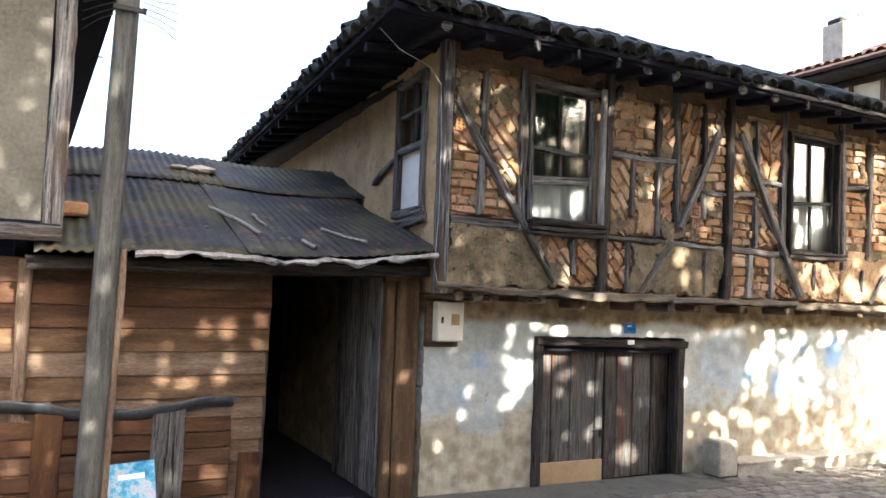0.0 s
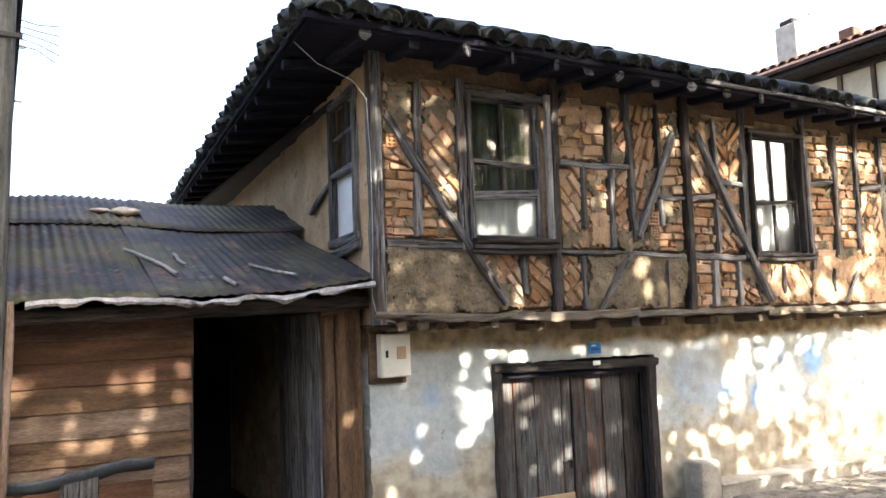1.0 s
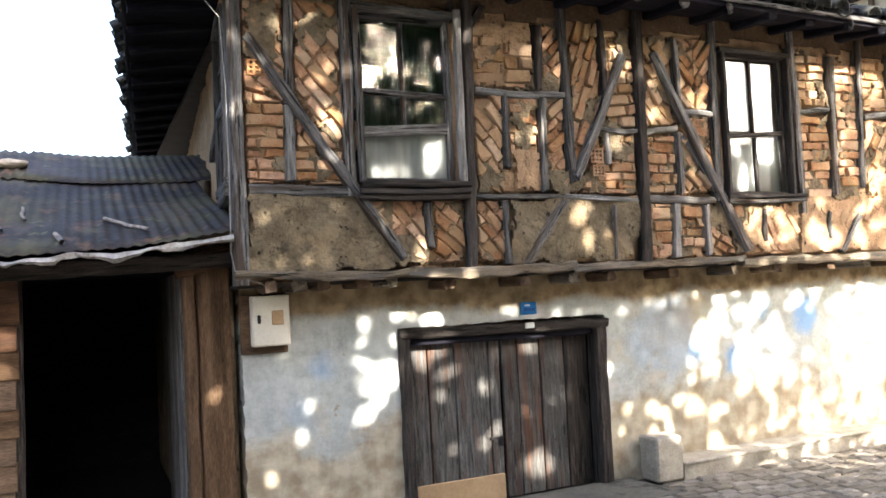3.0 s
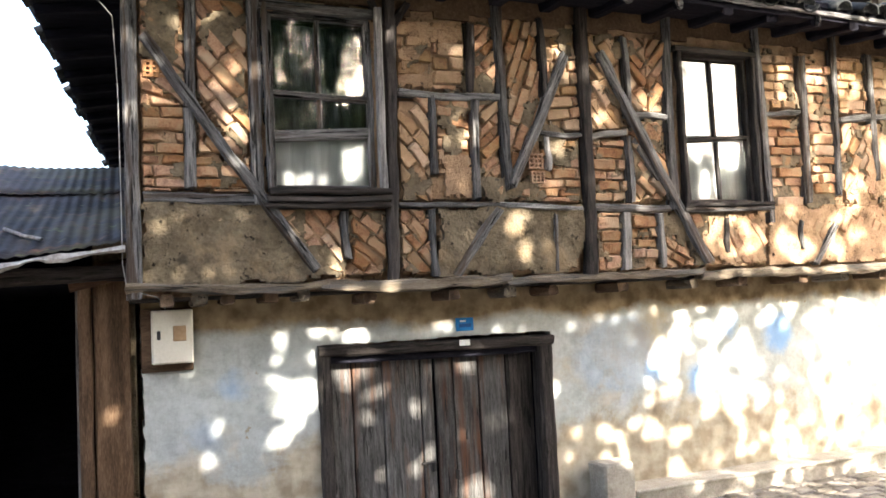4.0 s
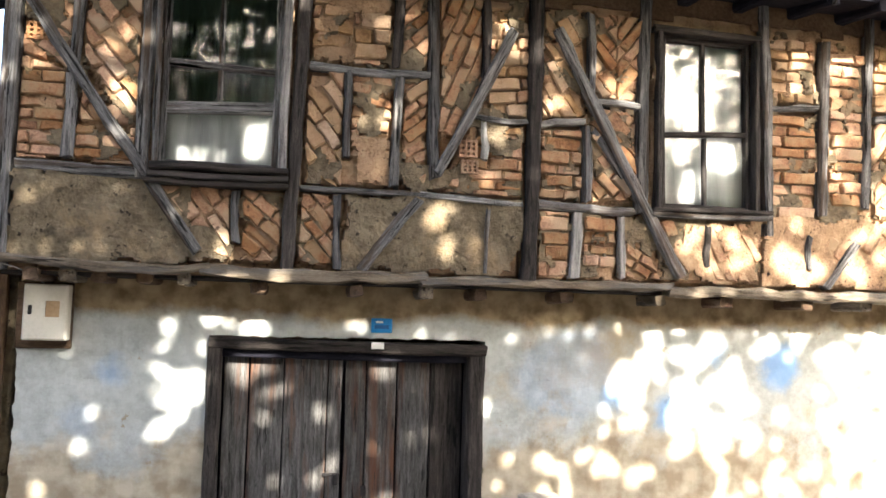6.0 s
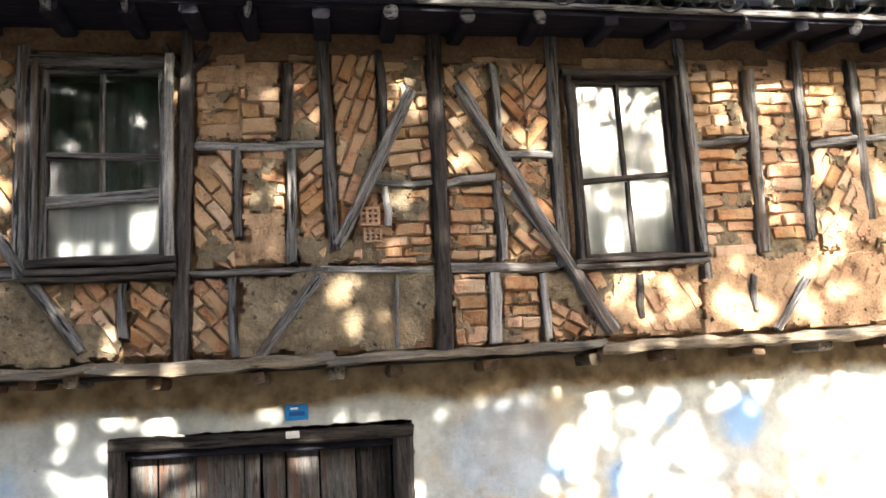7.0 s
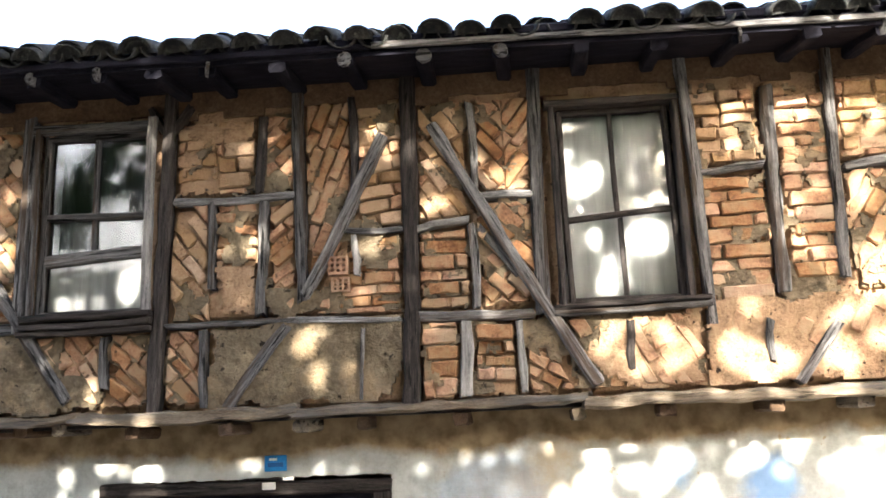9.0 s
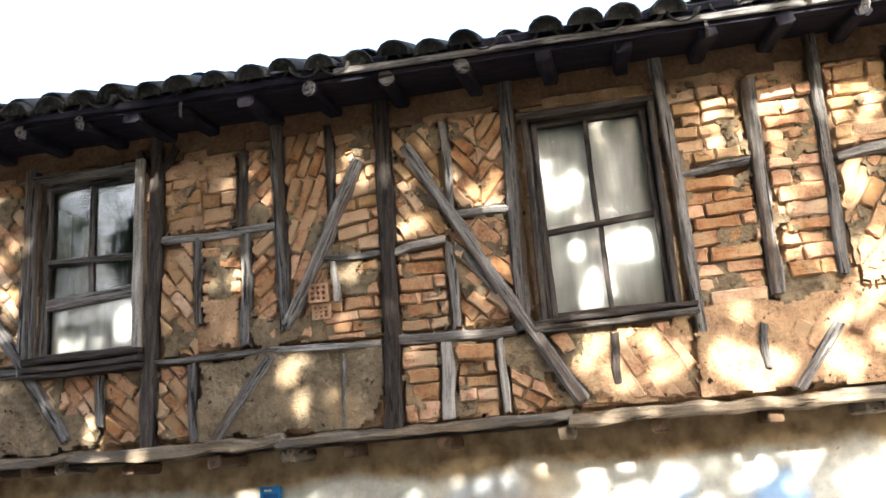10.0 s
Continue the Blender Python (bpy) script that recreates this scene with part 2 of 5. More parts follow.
def plaster_material():
    """Old whitewash over mud: chalky pale blue-grey coat, worn off along an uneven low edge, with blue daubs; under the
    floor joists a band of brown mud with the jetty's shade in its colour.
    """
    m = material("peeling_whitewash", [(0.36, (0.36, 0.38, 0.375)), (0.5, (0.475, 0.51, 0.505)), (0.64, (0.57, 0.6, 0.585))], 1.6, 0.95, 14, 0.45, 0.014,
                 spots=[((0.42, 0.375, 0.29), 1.1, 0.55, 0.68), ((0.33, 0.28, 0.21), 6.0, 0.66, 0.7)])
    n, l = m.node_tree.nodes, m.node_tree.links
    b = n["Principled BSDF"]
    coat = b.inputs["Base Color"].links[0].from_socket
    pos = n.new("ShaderNodeNewGeometry")
    sep = n.new("ShaderNodeSeparateXYZ")
    l.new(pos.outputs["Position"], sep.inputs[0])
    t = n.new("ShaderNodeTexNoise")
    t.inputs["Scale"].default_value, t.inputs["Detail"].default_value, t.inputs["Roughness"].default_value = 1.7, 8, 0.62
    l.new(pos.outputs["Position"], t.inputs["Vector"])
    # daubs of blue paint left on the coat: x, z, size, strength
    for dx, dz, size, strength in ((4.5, 1.02, 0.15, 0.65), (4.9, 0.88, 0.13, 0.7), (6.0, 1.25, 0.18, 0.75), (5.3, 1.45, 0.1, 0.7), (0.6, 1.15, 0.09, 0.4), (0.4, 0.85, 0.1, 0.18), (4.0, 1.2, 0.42, 0.22)):
        far_ = n.new("ShaderNodeVectorMath")
        far_.operation = "DISTANCE"
        far_.inputs[1].default_value = (dx, 0.4, dz)
        l.new(pos.outputs["Position"], far_.inputs[0])
        edge = n.new("ShaderNodeMath")
        edge.operation = "MULTIPLY_ADD"
        edge.inputs[1].default_value = 0.55
        l.new(t.outputs["Fac"], edge.inputs[0])
        l.new(far_.outputs["Value"], edge.inputs[2])
        amount = n.new("ShaderNodeMapRange")
        amount.inputs["From Min"].default_value, amount.inputs["From Max"].default_value = size + 0.19, size + 0.3
        amount.inputs["To Min"].default_value, amount.inputs["To Max"].default_value = strength, 0.0
        l.new(edge.outputs[0], amount.inputs["Value"])
        daub = n.new("ShaderNodeMix")
        daub.data_type = "RGBA"
        daub.inputs[7].default_value = (0.16, 0.34, 0.66, 1)
        l.new(amount.outputs[0], daub.inputs[0])
        l.new(coat, daub.inputs[6])
        coat = daub.outputs[2]
    def worn(gain, level, width):
        a = n.new("ShaderNodeMath")
        a.operation = "MULTIPLY_ADD"
        a.inputs[1].default_value = gain
        l.new(t.outputs["Fac"], a.inputs[0])
        l.new(sep.outputs["Z"], a.inputs[2])
        r = n.new("ShaderNodeMapRange")
        r.inputs["From Min"].default_value, r.inputs["From Max"].default_value = level, level + width
        l.new(a.outputs[0], r.inputs["Value"])
        return r.outputs[0]
    mud = n.new("ShaderNodeValToRGB")
    for e, (p, c) in zip(mud.color_ramp.elements, [(0.36, (0.3, 0.25, 0.18)), (0.64, (0.5, 0.455, 0.36))]):
        e.position, e.color = p, (*c, 1)
    t2 = n.new("ShaderNodeTexNoise")
    t2.inputs["Scale"].default_value, t2.inputs["Detail"].default_value = 7, 8
    l.new(pos.outputs["Position"], t2.inputs["Vector"])
    l.new(t2.outputs["Fac"], mud.inputs[0])
    under = n.new("ShaderNodeMix")
    under.data_type = "RGBA"
    l.new(worn(-2.2, -0.5, 0.3), under.inputs[0])
    l.new(mud.outputs[0], under.inputs[6])
    l.new(coat, under.inputs[7])
    top = n.new("ShaderNodeMix")
    top.data_type = "RGBA"
    l.new(worn(0.4, 1.74, 0.1), top.inputs[0])
    l.new(under.outputs[2], top.inputs[6])
    # band colour: bare mud and the jetty's shade together
    band = n.new("ShaderNodeValToRGB")
    for e, (p, c) in zip(band.color_ramp.elements, [(0.36, (0.19, 0.135, 0.075)), (0.64, (0.4, 0.315, 0.195))]):
        e.position, e.color = p, (*c, 1)
    l.new(t2.outputs["Fac"], band.inputs[0])
    l.new(band.outputs[0], top.inputs[7])
    l.new(top.outputs[2], b.inputs["Base Color"])
    return m


WHITEWASH = plaster_material()

GLASS = bpy.data.materials.new("old_window_glass")
GLASS.use_nodes = True
gb = GLASS.node_tree.nodes["Principled BSDF"]
gb.inputs["Base Color"].default_value = (0.93, 0.96, 0.95, 1)
gb.inputs["Transmission Weight"].default_value, gb.inputs["Roughness"].default_value, gb.inputs["IOR"].default_value = 1.0, 0.01, 1.65
gn = GLASS.node_tree.nodes.new("ShaderNodeTexNoise")
gn.inputs["Scale"].default_value = 5.0
gbump = GLASS.node_tree.nodes.new("ShaderNodeBump")
gbump.inputs["Strength"].default_value, gbump.inputs["Distance"].default_value = 0.05, 0.012
GLASS.node_tree.links.new(gn.outputs["Fac"], gbump.inputs["Height"])
GLASS.node_tree.links.new(gbump.outputs[0], gb.inputs["Normal"])


# ---- builders ----
def part(name, bm, mat, parent=None, label="", m=None, smooth=False):
    me = bpy.data.meshes.new(name)
    bmesh.ops.recalc_face_normals(bm, faces=bm.faces)
    bm.to_mesh(me)
    bm.free()
    if smooth:
        me.polygons.foreach_set("use_smooth", [True] * len(me.polygons))
    me.materials.append(mat)
    ob = new(name, me)
    if m is not None:
        ob.matrix_basis = m
    if parent is not None:
        ob.parent = parent
    if label:
        ob["label"] = label
    return ob


def raw_part(name, verts, faces, mat, parent=None, label="", smooth=False):
    me = bpy.data.meshes.new(name)
    me.from_pydata(verts, [], faces)
    me.update()
    if smooth:
        me.polygons.foreach_set("use_smooth", [True] * len(me.polygons))
    me.materials.append(mat)
    ob = new(name, me)
    if parent is not None:
        ob.parent = parent
    if label:
        ob["label"] = label
    return ob


def thing(name, label, category, group="", kind=""):
    return tagged(new(name), label, category, group, kind)


def box_bm(x0, x1, y0, y1, z0, z1, bevel=0.008):
    bm = bmesh.new()
    bmesh.ops.create_cube(bm, size=1, matrix=Matrix.Translation(((x0 + x1) / 2, (y0 + y1) / 2, (z0 + z1) / 2)) @ Matrix.Diagonal((x1 - x0, y1 - y0, z1 - z0, 1)))
    if bevel:
        bmesh.ops.bevel(bm, geom=bm.edges[:], offset=bevel, segments=1, affect="EDGES")
    return bm


def beam_mesh(length, width, depth, rough=0.008, seed=0, segs=None, taper=0.0):
    """A hewn timber along local x, centred across, with wavering edges and chipped ends."""
    rnd = random.Random(seed)
    segs = segs or max(3, int(length / 0.16))
    verts, faces = [], []
    c = 0.18 * min(width, depth)
    ring = [(-1, -1, c, 0), (-1, -1, 0, c), (-1, 1, 0, -c), (-1, 1, c, 0), (1, 1, -c, 0), (1, 1, 0, -c), (1, -1, 0, c), (1, -1, -c, 0)]
    bow = rnd.uniform(-1, 1) * rough * 1.2
    for i in range(segs + 1):
        f = i / segs
        k = (1 - taper * f) * (1 + min(0.12, rough * 9) * noise.noise((f * length * 3.1, seed * 0.37, 0)))
        dz = rough * 0.6 * noise.noise((f * length * 1.7, seed * 0.53, 4)) + bow * math.sin(math.pi * f) + rnd.uniform(-1, 1) * rough * 0.4
        for sz, sy, oz, oy in ring:
            j = rnd.uniform(-1, 1) * rough * 0.6
            e = rnd.uniform(-1, 1) * rough * 1.2 if i in (0, segs) else 0
            verts.append((f * length + e, sy * depth / 2 + oy + rnd.uniform(-1, 1) * rough * 0.3, (sz * width / 2 + oz) * k + dz + j))
    for i in range(segs):
        a, b = i * 8, i * 8 + 8
        for q in range(8):
            faces.append((a + q, a + (q + 1) % 8, b + (q + 1) % 8, b + q))
    faces.append(tuple(range(7, -1, -1)))
    faces.append(tuple(range(segs * 8, segs * 8 + 8)))
    return verts, faces


def timber(name, p, q, width, depth, mat, parent, label="", rough=0.008, seed=0, taper=0.0, side=(0, 1, 0)):
    """A timber from p to q; `side` points into the wall."""
    p, q = Vector(p), Vector(q)
    ax = (q - p).normalized()
    up = ax.cross(Vector(side)).normalized()
    sd = up.cross(ax)
    v, f = beam_mesh((q - p).length, width, depth, rough, seed, None, taper)
    ob = raw_part(name, v, f, mat, parent, label)
    m = Matrix((ax, sd, up)).transposed().to_4x4()
    m.translation = p
    ob.matrix_basis = m
    return ob


def clip_poly(poly, region):
    """The part of a convex polygon inside a convex region given counter-clockwise."""
    out = poly
    for (ax, az), (bx, bz) in zip(region, region[1:] + region[:1]):
        src, out = out, []
        for (px, pz), (qx, qz) in zip(src, src[1:] + src[:1]):
            dp = (bx - ax) * (pz - az) - (bz - az) * (px - ax)
            dq = (bx - ax) * (qz - az) - (bz - az) * (qx - ax)
            if dp >= 0:
                out.append((px, pz))
            if (dp >= 0) != (dq >= 0):
                t = dp / (dp - dq)
                out.append((px + (qx - px) * t, pz + (qz - pz) * t))
        if len(out) < 3:
            return []
    return out


def area_of(poly):
    return 0.5 * sum(a[0] * b[1] - b[0] * a[1] for a, b in zip(poly, poly[1:] + poly[:1]))


def brick_geo(poly, front, back, rnd):
    """A worn block: the polygon in x and z with wavering sides, rounded towards its front."""
    pts = []
    for (x0, z0), (x1, z1) in zip(poly, poly[1:] + poly[:1]):
        run = math.hypot(x1 - x0, z1 - z0)
        if run < 0.035:
            pts.append((x0, z0))
            continue
        a, b = rnd.uniform(0.004, 0.016) / run, rnd.uniform(0.004, 0.016) / run
        for k in ((a, 1 - b) if run < 0.09 else (a, rnd.uniform(0.35, 0.65), 1 - b)):
            pts.append((x0 + (x1 - x0) * k, z0 + (z1 - z0) * k))
    n = len(pts)
    cx, cz = sum(p[0] for p in pts) / n, sum(p[1] for p in pts) / n
    lean_x, lean_z = rnd.uniform(-0.09, 0.09), rnd.uniform(-0.16, 0.16)
    wob = [(rnd.uniform(-0.01, 0.006), rnd.uniform(-0.008, 0.008)) for _ in pts]
    verts = []
    for inset, y in ((0.0, back), (0.0, front + 0.014), (0.009, front)):
        for (x, z), (w, s) in zip(pts, wob):
            dx, dz = x - cx, z - cz
            r = max(0.001, math.hypot(dx, dz))
            k = 1 + (w - inset * rnd.uniform(0.7, 1.6)) / r
            tip = 0 if y == back else dx * lean_x + dz * lean_z + rnd.uniform(-0.004, 0.004)
            verts.append((cx + dx * k, y + tip, cz + dz * k + s * 0.4))
    faces = []
    for r in (0, n):
        for i in range(n):
            faces.append((r + i, r + (i + 1) % n, r + n + (i + 1) % n, r + n + i))
    faces.append(tuple(range(2 * n, 3 * n)))
    return verts, faces


def lay_bricks(region, angle, rnd, course=0.105, length=0.25, joint=0.014, herring=False):
    """Polygons of blocks laid in courses at an angle and cut to the region."""
    out = []
    cx, cz = sum(p[0] for p in region) / len(region), sum(p[1] for p in region) / len(region)
    span = max(math.hypot(p[0] - cx, p[1] - cz) for p in region) + 0.3
    sets = [(angle, None)]
    if herring:
        mid = cx
        left = clip_poly(region, [(-99, -99), (mid, -99), (mid, 99), (-99, 99)])
        right = clip_poly(region, [(mid, -99), (99, -99), (99, 99), (mid, 99)])
        sets = [(angle, left), (-angle, right)]
    for ang, sub in sets:
        reg = sub or region
        if len(reg) < 3:
            continue
        ca, sa = math.cos(radians(ang)), math.sin(radians(ang))
        v = -span
        while v < span:
            h = course * rnd.uniform(0.82, 1.15)
            u = -span - rnd.uniform(0, length)
            while u < span:
                w = length * rnd.uniform(0.7, 1.25)
                g = joint * rnd.uniform(0.5, 1.4)
                t = radians(rnd.uniform(-1.6, 1.6))
                rect = []
                for du, dv in ((g / 2, g / 2), (w - g / 2, g / 2), (w - g / 2, h - g / 2), (g / 2, h - g / 2)):
                    uu, vv = u + du + (dv - h / 2) * t, v + dv + (du - w / 2) * t
                    rect.append((cx + uu * ca - vv * sa, cz + uu * sa + vv * ca))
                c = clip_poly(rect, reg)
                if len(c) >= 3 and area_of(c) > 0.0022:
                    out.append(c)
                u += w
            v += h
    return out


def sheet(name, x0, x1, z0, z1, y, mat, parent, cell=0.05, amp=0.012, keep=None, thick=0.06, label="", freq=3.0, whole=False, into=None):
    """An uneven coat of plaster facing the street, with a rim behind its front; keep(x, z) tells where it has not fallen off."""
    nx, nz = max(1, round((x1 - x0) / cell)), max(1, round((z1 - z0) / cell))
    verts, faces, idx = [], [], {}
    def vid(i, j, back):
        key = (i, j, back)
        if key not in idx:
            x, z = x0 + (x1 - x0) * i / nx, z0 + (z1 - z0) * j / nz
            inner = 0 < i < nx and 0 < j < nz
            if keep and inner:
                x += 0.018 * noise.noise((x * 17, 3, z * 17))
                z += 0.018 * noise.noise((x * 17, 9, z * 17))
            d = amp * (noise.noise((x * freq, 1.3, z * freq)) + 0.5 * noise.noise((x * freq * 3.1, 5.3, z * freq * 3.1)))
            idx[key] = len(verts)
            verts.append((x, y + thick if back else y + d, z))
        return idx[key]
    cells = {(i, j) for i in range(nx) for j in range(nz)
             if keep is None or keep(x0 + (x1 - x0) * (i + 0.5) / nx, z0 + (z1 - z0) * (j + 0.5) / nz)}
    if whole:
        left, best = set(cells), set()
        while left:
            todo = [left.pop()]
            isle = set(todo)
            while todo:
                i, j = todo.pop()
                for nb in ((i + 1, j), (i - 1, j), (i, j + 1), (i, j - 1)):
                    if nb in left:
                        left.discard(nb)
                        isle.add(nb)
                        todo.append(nb)
            if len(isle) > len(best):
                best = isle
        cells = best
    for i, j in sorted(cells):
        a, b, c, d = (i, j), (i + 1, j), (i + 1, j + 1), (i, j + 1)
        faces.append(tuple(vid(*k, 0) for k in (a, b, c, d)))
        for p, q, nb in ((a, b, (i, j - 1)), (b, c, (i + 1, j)), (c, d, (i, j + 1)), (d, a, (i - 1, j))):
            if nb not in cells:
                faces.append((vid(*q, 0), vid(*p, 0), vid(*p, 1), vid(*q, 1)))
    if into is not None:
        o = len(into[0])
        into[0].extend(verts)
        into[1].extend(tuple(i + o for i in f) for f in faces)
        return None
    return raw_part(name, verts, faces, mat, parent, label)


def tube(name, points, radius, mat, parent=None, label="", sides=8):
    cu = bpy.data.curves.new(name, "CURVE")
    cu.dimensions, cu.bevel_depth, cu.bevel_resolution = "3D", radius, max(0, sides // 4 - 1)
    sp = cu.splines.new("POLY")
    sp.points.add(len(points) - 1)
    for s, p in zip(sp.points, points):
        s.co = (*p, 1)
    tmp = bpy.data.objects.new(name, cu)
    me = bpy.data.meshes.new_from_object(tmp)
    bpy.data.objects.remove(tmp)
    me.name = name
    me.materials.clear()
    me.materials.append(mat)
    ob = new(name, me)
    if parent is not None:
        ob.parent = parent
    if label:
        ob["label"] = label
    return ob


# ---- ground ----
def ground_sheet():
    """One sheet to the horizon: street level by the house, gently uneven nearby."""
    verts, faces = [], []
    xs = [-400, -120, -40, -15] + [-8 + 0.5 * i for i in range(45)] + [20, 45, 130, 400]
    ys = [-400, -120, -50, -25] + [-12 + 0.5 * i for i in range(29)] + [6, 14, 40, 120, 400]
    for y in ys:
        for x in xs:
            verts.append((x, y, -0.15 + 0.02 * noise.noise((x * 0.7, y * 0.7, 0))))
    w = len(xs)
    for j in range(len(ys) - 1):
        for i in range(w - 1):
            faces.append((j * w + i, j * w + i + 1, (j + 1) * w + i + 1, (j + 1) * w + i))
    return tagged(raw_part("ground", verts, faces, DIRT, smooth=True), "dusty bare street ground in front of the old house", "ground", kind="structure")


ground = ground_sheet()

# ---- the old house ----
house = thing("old_house", "old two-storey half-timbered house with adobe brick infill and jettied upper floor", "house")

# lower storey: whitewashed mud wall with the stable door's opening
WALL_Y = 0.40
DOOR_L, DOOR_R, DOOR_T = 1.26, 3.34, 1.44
def lower_keep(x, z):
    ragged = -0.02 + 0.035 * noise.noise((0.3, 2.0, z * 2.2))
    return not (DOOR_L < x < DOOR_R and z < DOOR_T) and x > ragged
lower = sheet("lower_wall", -0.06, 7.66, -0.2, 1.88, WALL_Y, WHITEWASH, house, 0.04, 0.02, lambda x, z: lower_keep(x, z), 0.4, "peeling whitewashed mud wall with bare patches")
part("side_wall_lower", box_bm(-0.05, 0.35, 0.82, 8.6, -0.2, 2.0, 0.02), MUD, house)
part("end_wall", box_bm(7.26, 7.64, 0.82, 8.6, -0.2, 4.1, 0.02), MUD, house)
part("back_wall", box_bm(0.6, 7.2, 8.3, 8.7, -0.2, 4.1, 0.02), MUD, house)
part("inner_floor", box_bm(0.4, 7.2, 0.25, 8.25, 1.84, 1.9, 0.0), DARK_WOOD, house)
part("attic_floor", box_bm(0.02, 7.3, 0.12, 8.3, 4.12, 4.18, 0.0), DARK_WOOD, house)

# upper storey: mortar bed behind the infill, with holes for two windows
W1 = (0.86, 1.70, 2.60, 3.97)
W2 = (4.60, 5.46, 2.50, 3.95)
def upper_keep(x, z):
    for a, b, c, d in (W1, W2):
        if a < x < b and c < z < d:
            return False
    return True
upper = sheet("upper_wall", -0.08, 7.62, 1.86, 4.34, 0.032, MORTAR, house, 0.024, 0.03, upper_keep, 0.1, "half-timbered wall with adobe brick infill")
SET_IN = []
def T(name, x0, z0, x1, z1, w, mat=OLD_WOOD, y=0.0, d=0.09, taper=0.0, rough=0.013, label=""):
    """A timber in the front, from (x0, z0) to (x1, z1)."""
    SET_IN.append((x0, z0, x1, z1, w * 0.38))
    seed = (round(x0 * 100) * 31 + round(z0 * 100) * 17 + round(x1 * 100) * 7) & 0xffff
    return timber(name, (x0, y + 0.012, z0), (x1, y + 0.012, z1), w * 0.76, d, mat, upper, label, rough, seed, taper)

# posts
T("post", -0.07, 1.86, -0.07, 4.3, 0.13, OLD_WOOD, 0.02, 0.16, 0.0, 0.008, "grey corner post")
T("post", 0.785, 2.5, 0.785, 4.1, 0.12, OLD_WOOD)
T("post", 1.79, 1.92, 1.855, 4.29, 0.12, DARK_WOOD, -0.01, 0.1, 0.0, 0.014)
T("post", 2.815, 2.62, 2.78, 4.29, 0.10, OLD_WOOD, 0.0, 0.09, -0.12)
T("post", 3.55, 1.9, 3.603, 4.3, 0.14, DARK_WOOD, -0.015, 0.1, 0.0, 0.014, "nearly black main post")
T("post", 4.46, 2.46, 4.505, 4.28, 0.12, OLD_WOOD)
T("post", 5.57, 2.3, 5.53, 4.28, 0.10, OLD_WOOD)
# studs
for x0, z0, x1, z1, w, mat in ((0.31, 2.62, 0.31, 3.18, 0.1, OLD_WOOD), (0.33, 3.2, 0.35, 4.0, 0.09, OLD_WOOD), (2.17, 2.76, 2.17, 3.37, 0.07, OLD_WOOD),
                              (2.51, 3.42, 2.53, 4.0, 0.09, DARK_WOOD), (2.525, 2.55, 2.545, 3.36, 0.09, OLD_WOOD), (3.20, 3.42, 3.18, 4.1, 0.08, DARK_WOOD),
                              (3.19, 2.79, 3.19, 3.08, 0.06, PALE_WOOD), (4.01, 2.52, 4.0, 3.1, 0.07, OLD_WOOD), (4.03, 3.3, 4.03, 4.0, 0.07, OLD_WOOD),
                              (6.06, 2.52, 6.115, 3.98, 0.11, OLD_WOOD), (6.46, 2.6, 6.55, 4.26, 0.09, OLD_WOOD), (7.0, 2.75, 7.02, 4.05, 0.09, OLD_WOOD),
                              (7.5, 1.92, 7.5, 4.1, 0.12, OLD_WOOD),
                              (1.43, 2.1, 1.43, 2.46, 0.07, OLD_WOOD), (2.135, 1.94, 2.13, 2.46, 0.065, OLD_WOOD), (3.905, 1.93, 3.94, 2.42, 0.11, PALE_WOOD),
                              (4.30, 1.95, 4.29, 2.42, 0.06, PALE_WOOD), (5.01, 2.06, 5.03, 2.38, 0.07, DARK_WOOD), (5.92, 2.08, 5.93, 2.34, 0.06, OLD_WOOD),
                              (3.22, 1.95, 3.23, 2.42, 0.035, OLD_WOOD)):
    T("stud", x0, z0, x1, z1, w, mat)
# rails
for x0, z0, x1, z1, w, mat in ((0.0, 2.555, 0.86, 2.545, 0.11, OLD_WOOD), (1.89, 3.395, 2.77, 3.395, 0.075, OLD_WOOD), (3.10, 3.12, 3.53, 3.105, 0.05, OLD_WOOD),
                              (3.63, 3.09, 3.99, 3.14, 0.06, PALE_WOOD), (4.02, 3.30, 4.45, 3.29, 0.07, OLD_WOOD), (1.86, 2.5, 2.76, 2.5, 0.05, OLD_WOOD),
                              (2.72, 2.505, 3.5, 2.475, 0.06, OLD_WOOD), (3.62, 2.485, 4.4, 2.47, 0.09, OLD_WOOD), (5.58, 3.365, 6.03, 3.405, 0.06, OLD_WOOD),
                              (6.56, 3.36, 7.5, 3.42, 0.08, OLD_WOOD)):
    T("rail", x0, z0, x1, z1, w, mat, 0.004)
# slanting braces
T("brace", 0.02, 3.70, 1.19, 2.02, 0.10, OLD_WOOD, -0.022, 0.1)
T("brace", 3.40, 3.79, 2.83, 2.66, 0.10, OLD_WOOD, -0.02, 0.1)
T("brace", 2.72, 2.47, 2.31, 1.93, 0.10, OLD_WOOD, -0.012, 0.08)
T("brace", 3.75, 3.85, 4.78, 1.97, 0.1, OLD_WOOD, -0.024, 0.1, -0.1)
T("brace", 4.06, 3.08, 4.3, 2.72, 0.07, OLD_WOOD, 0.0, 0.07)
T("brace", 6.36, 2.30, 6.07, 1.93, 0.08, OLD_WOOD, -0.014, 0.08)
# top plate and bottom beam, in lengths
# plaster band at the wall top, with eave shade in its brown
sheet("plaster_band", -0.02, 7.6, 4.02, 4.34, 0.004, SHADED_BAND_MUD, upper, 0.05, 0.02, lambda x, z: z > 4.05 + 0.05 * noise.noise((x * 2.3, 0, 7)), 0.05, "brown mud plaster, darkened for the shade under the eave")
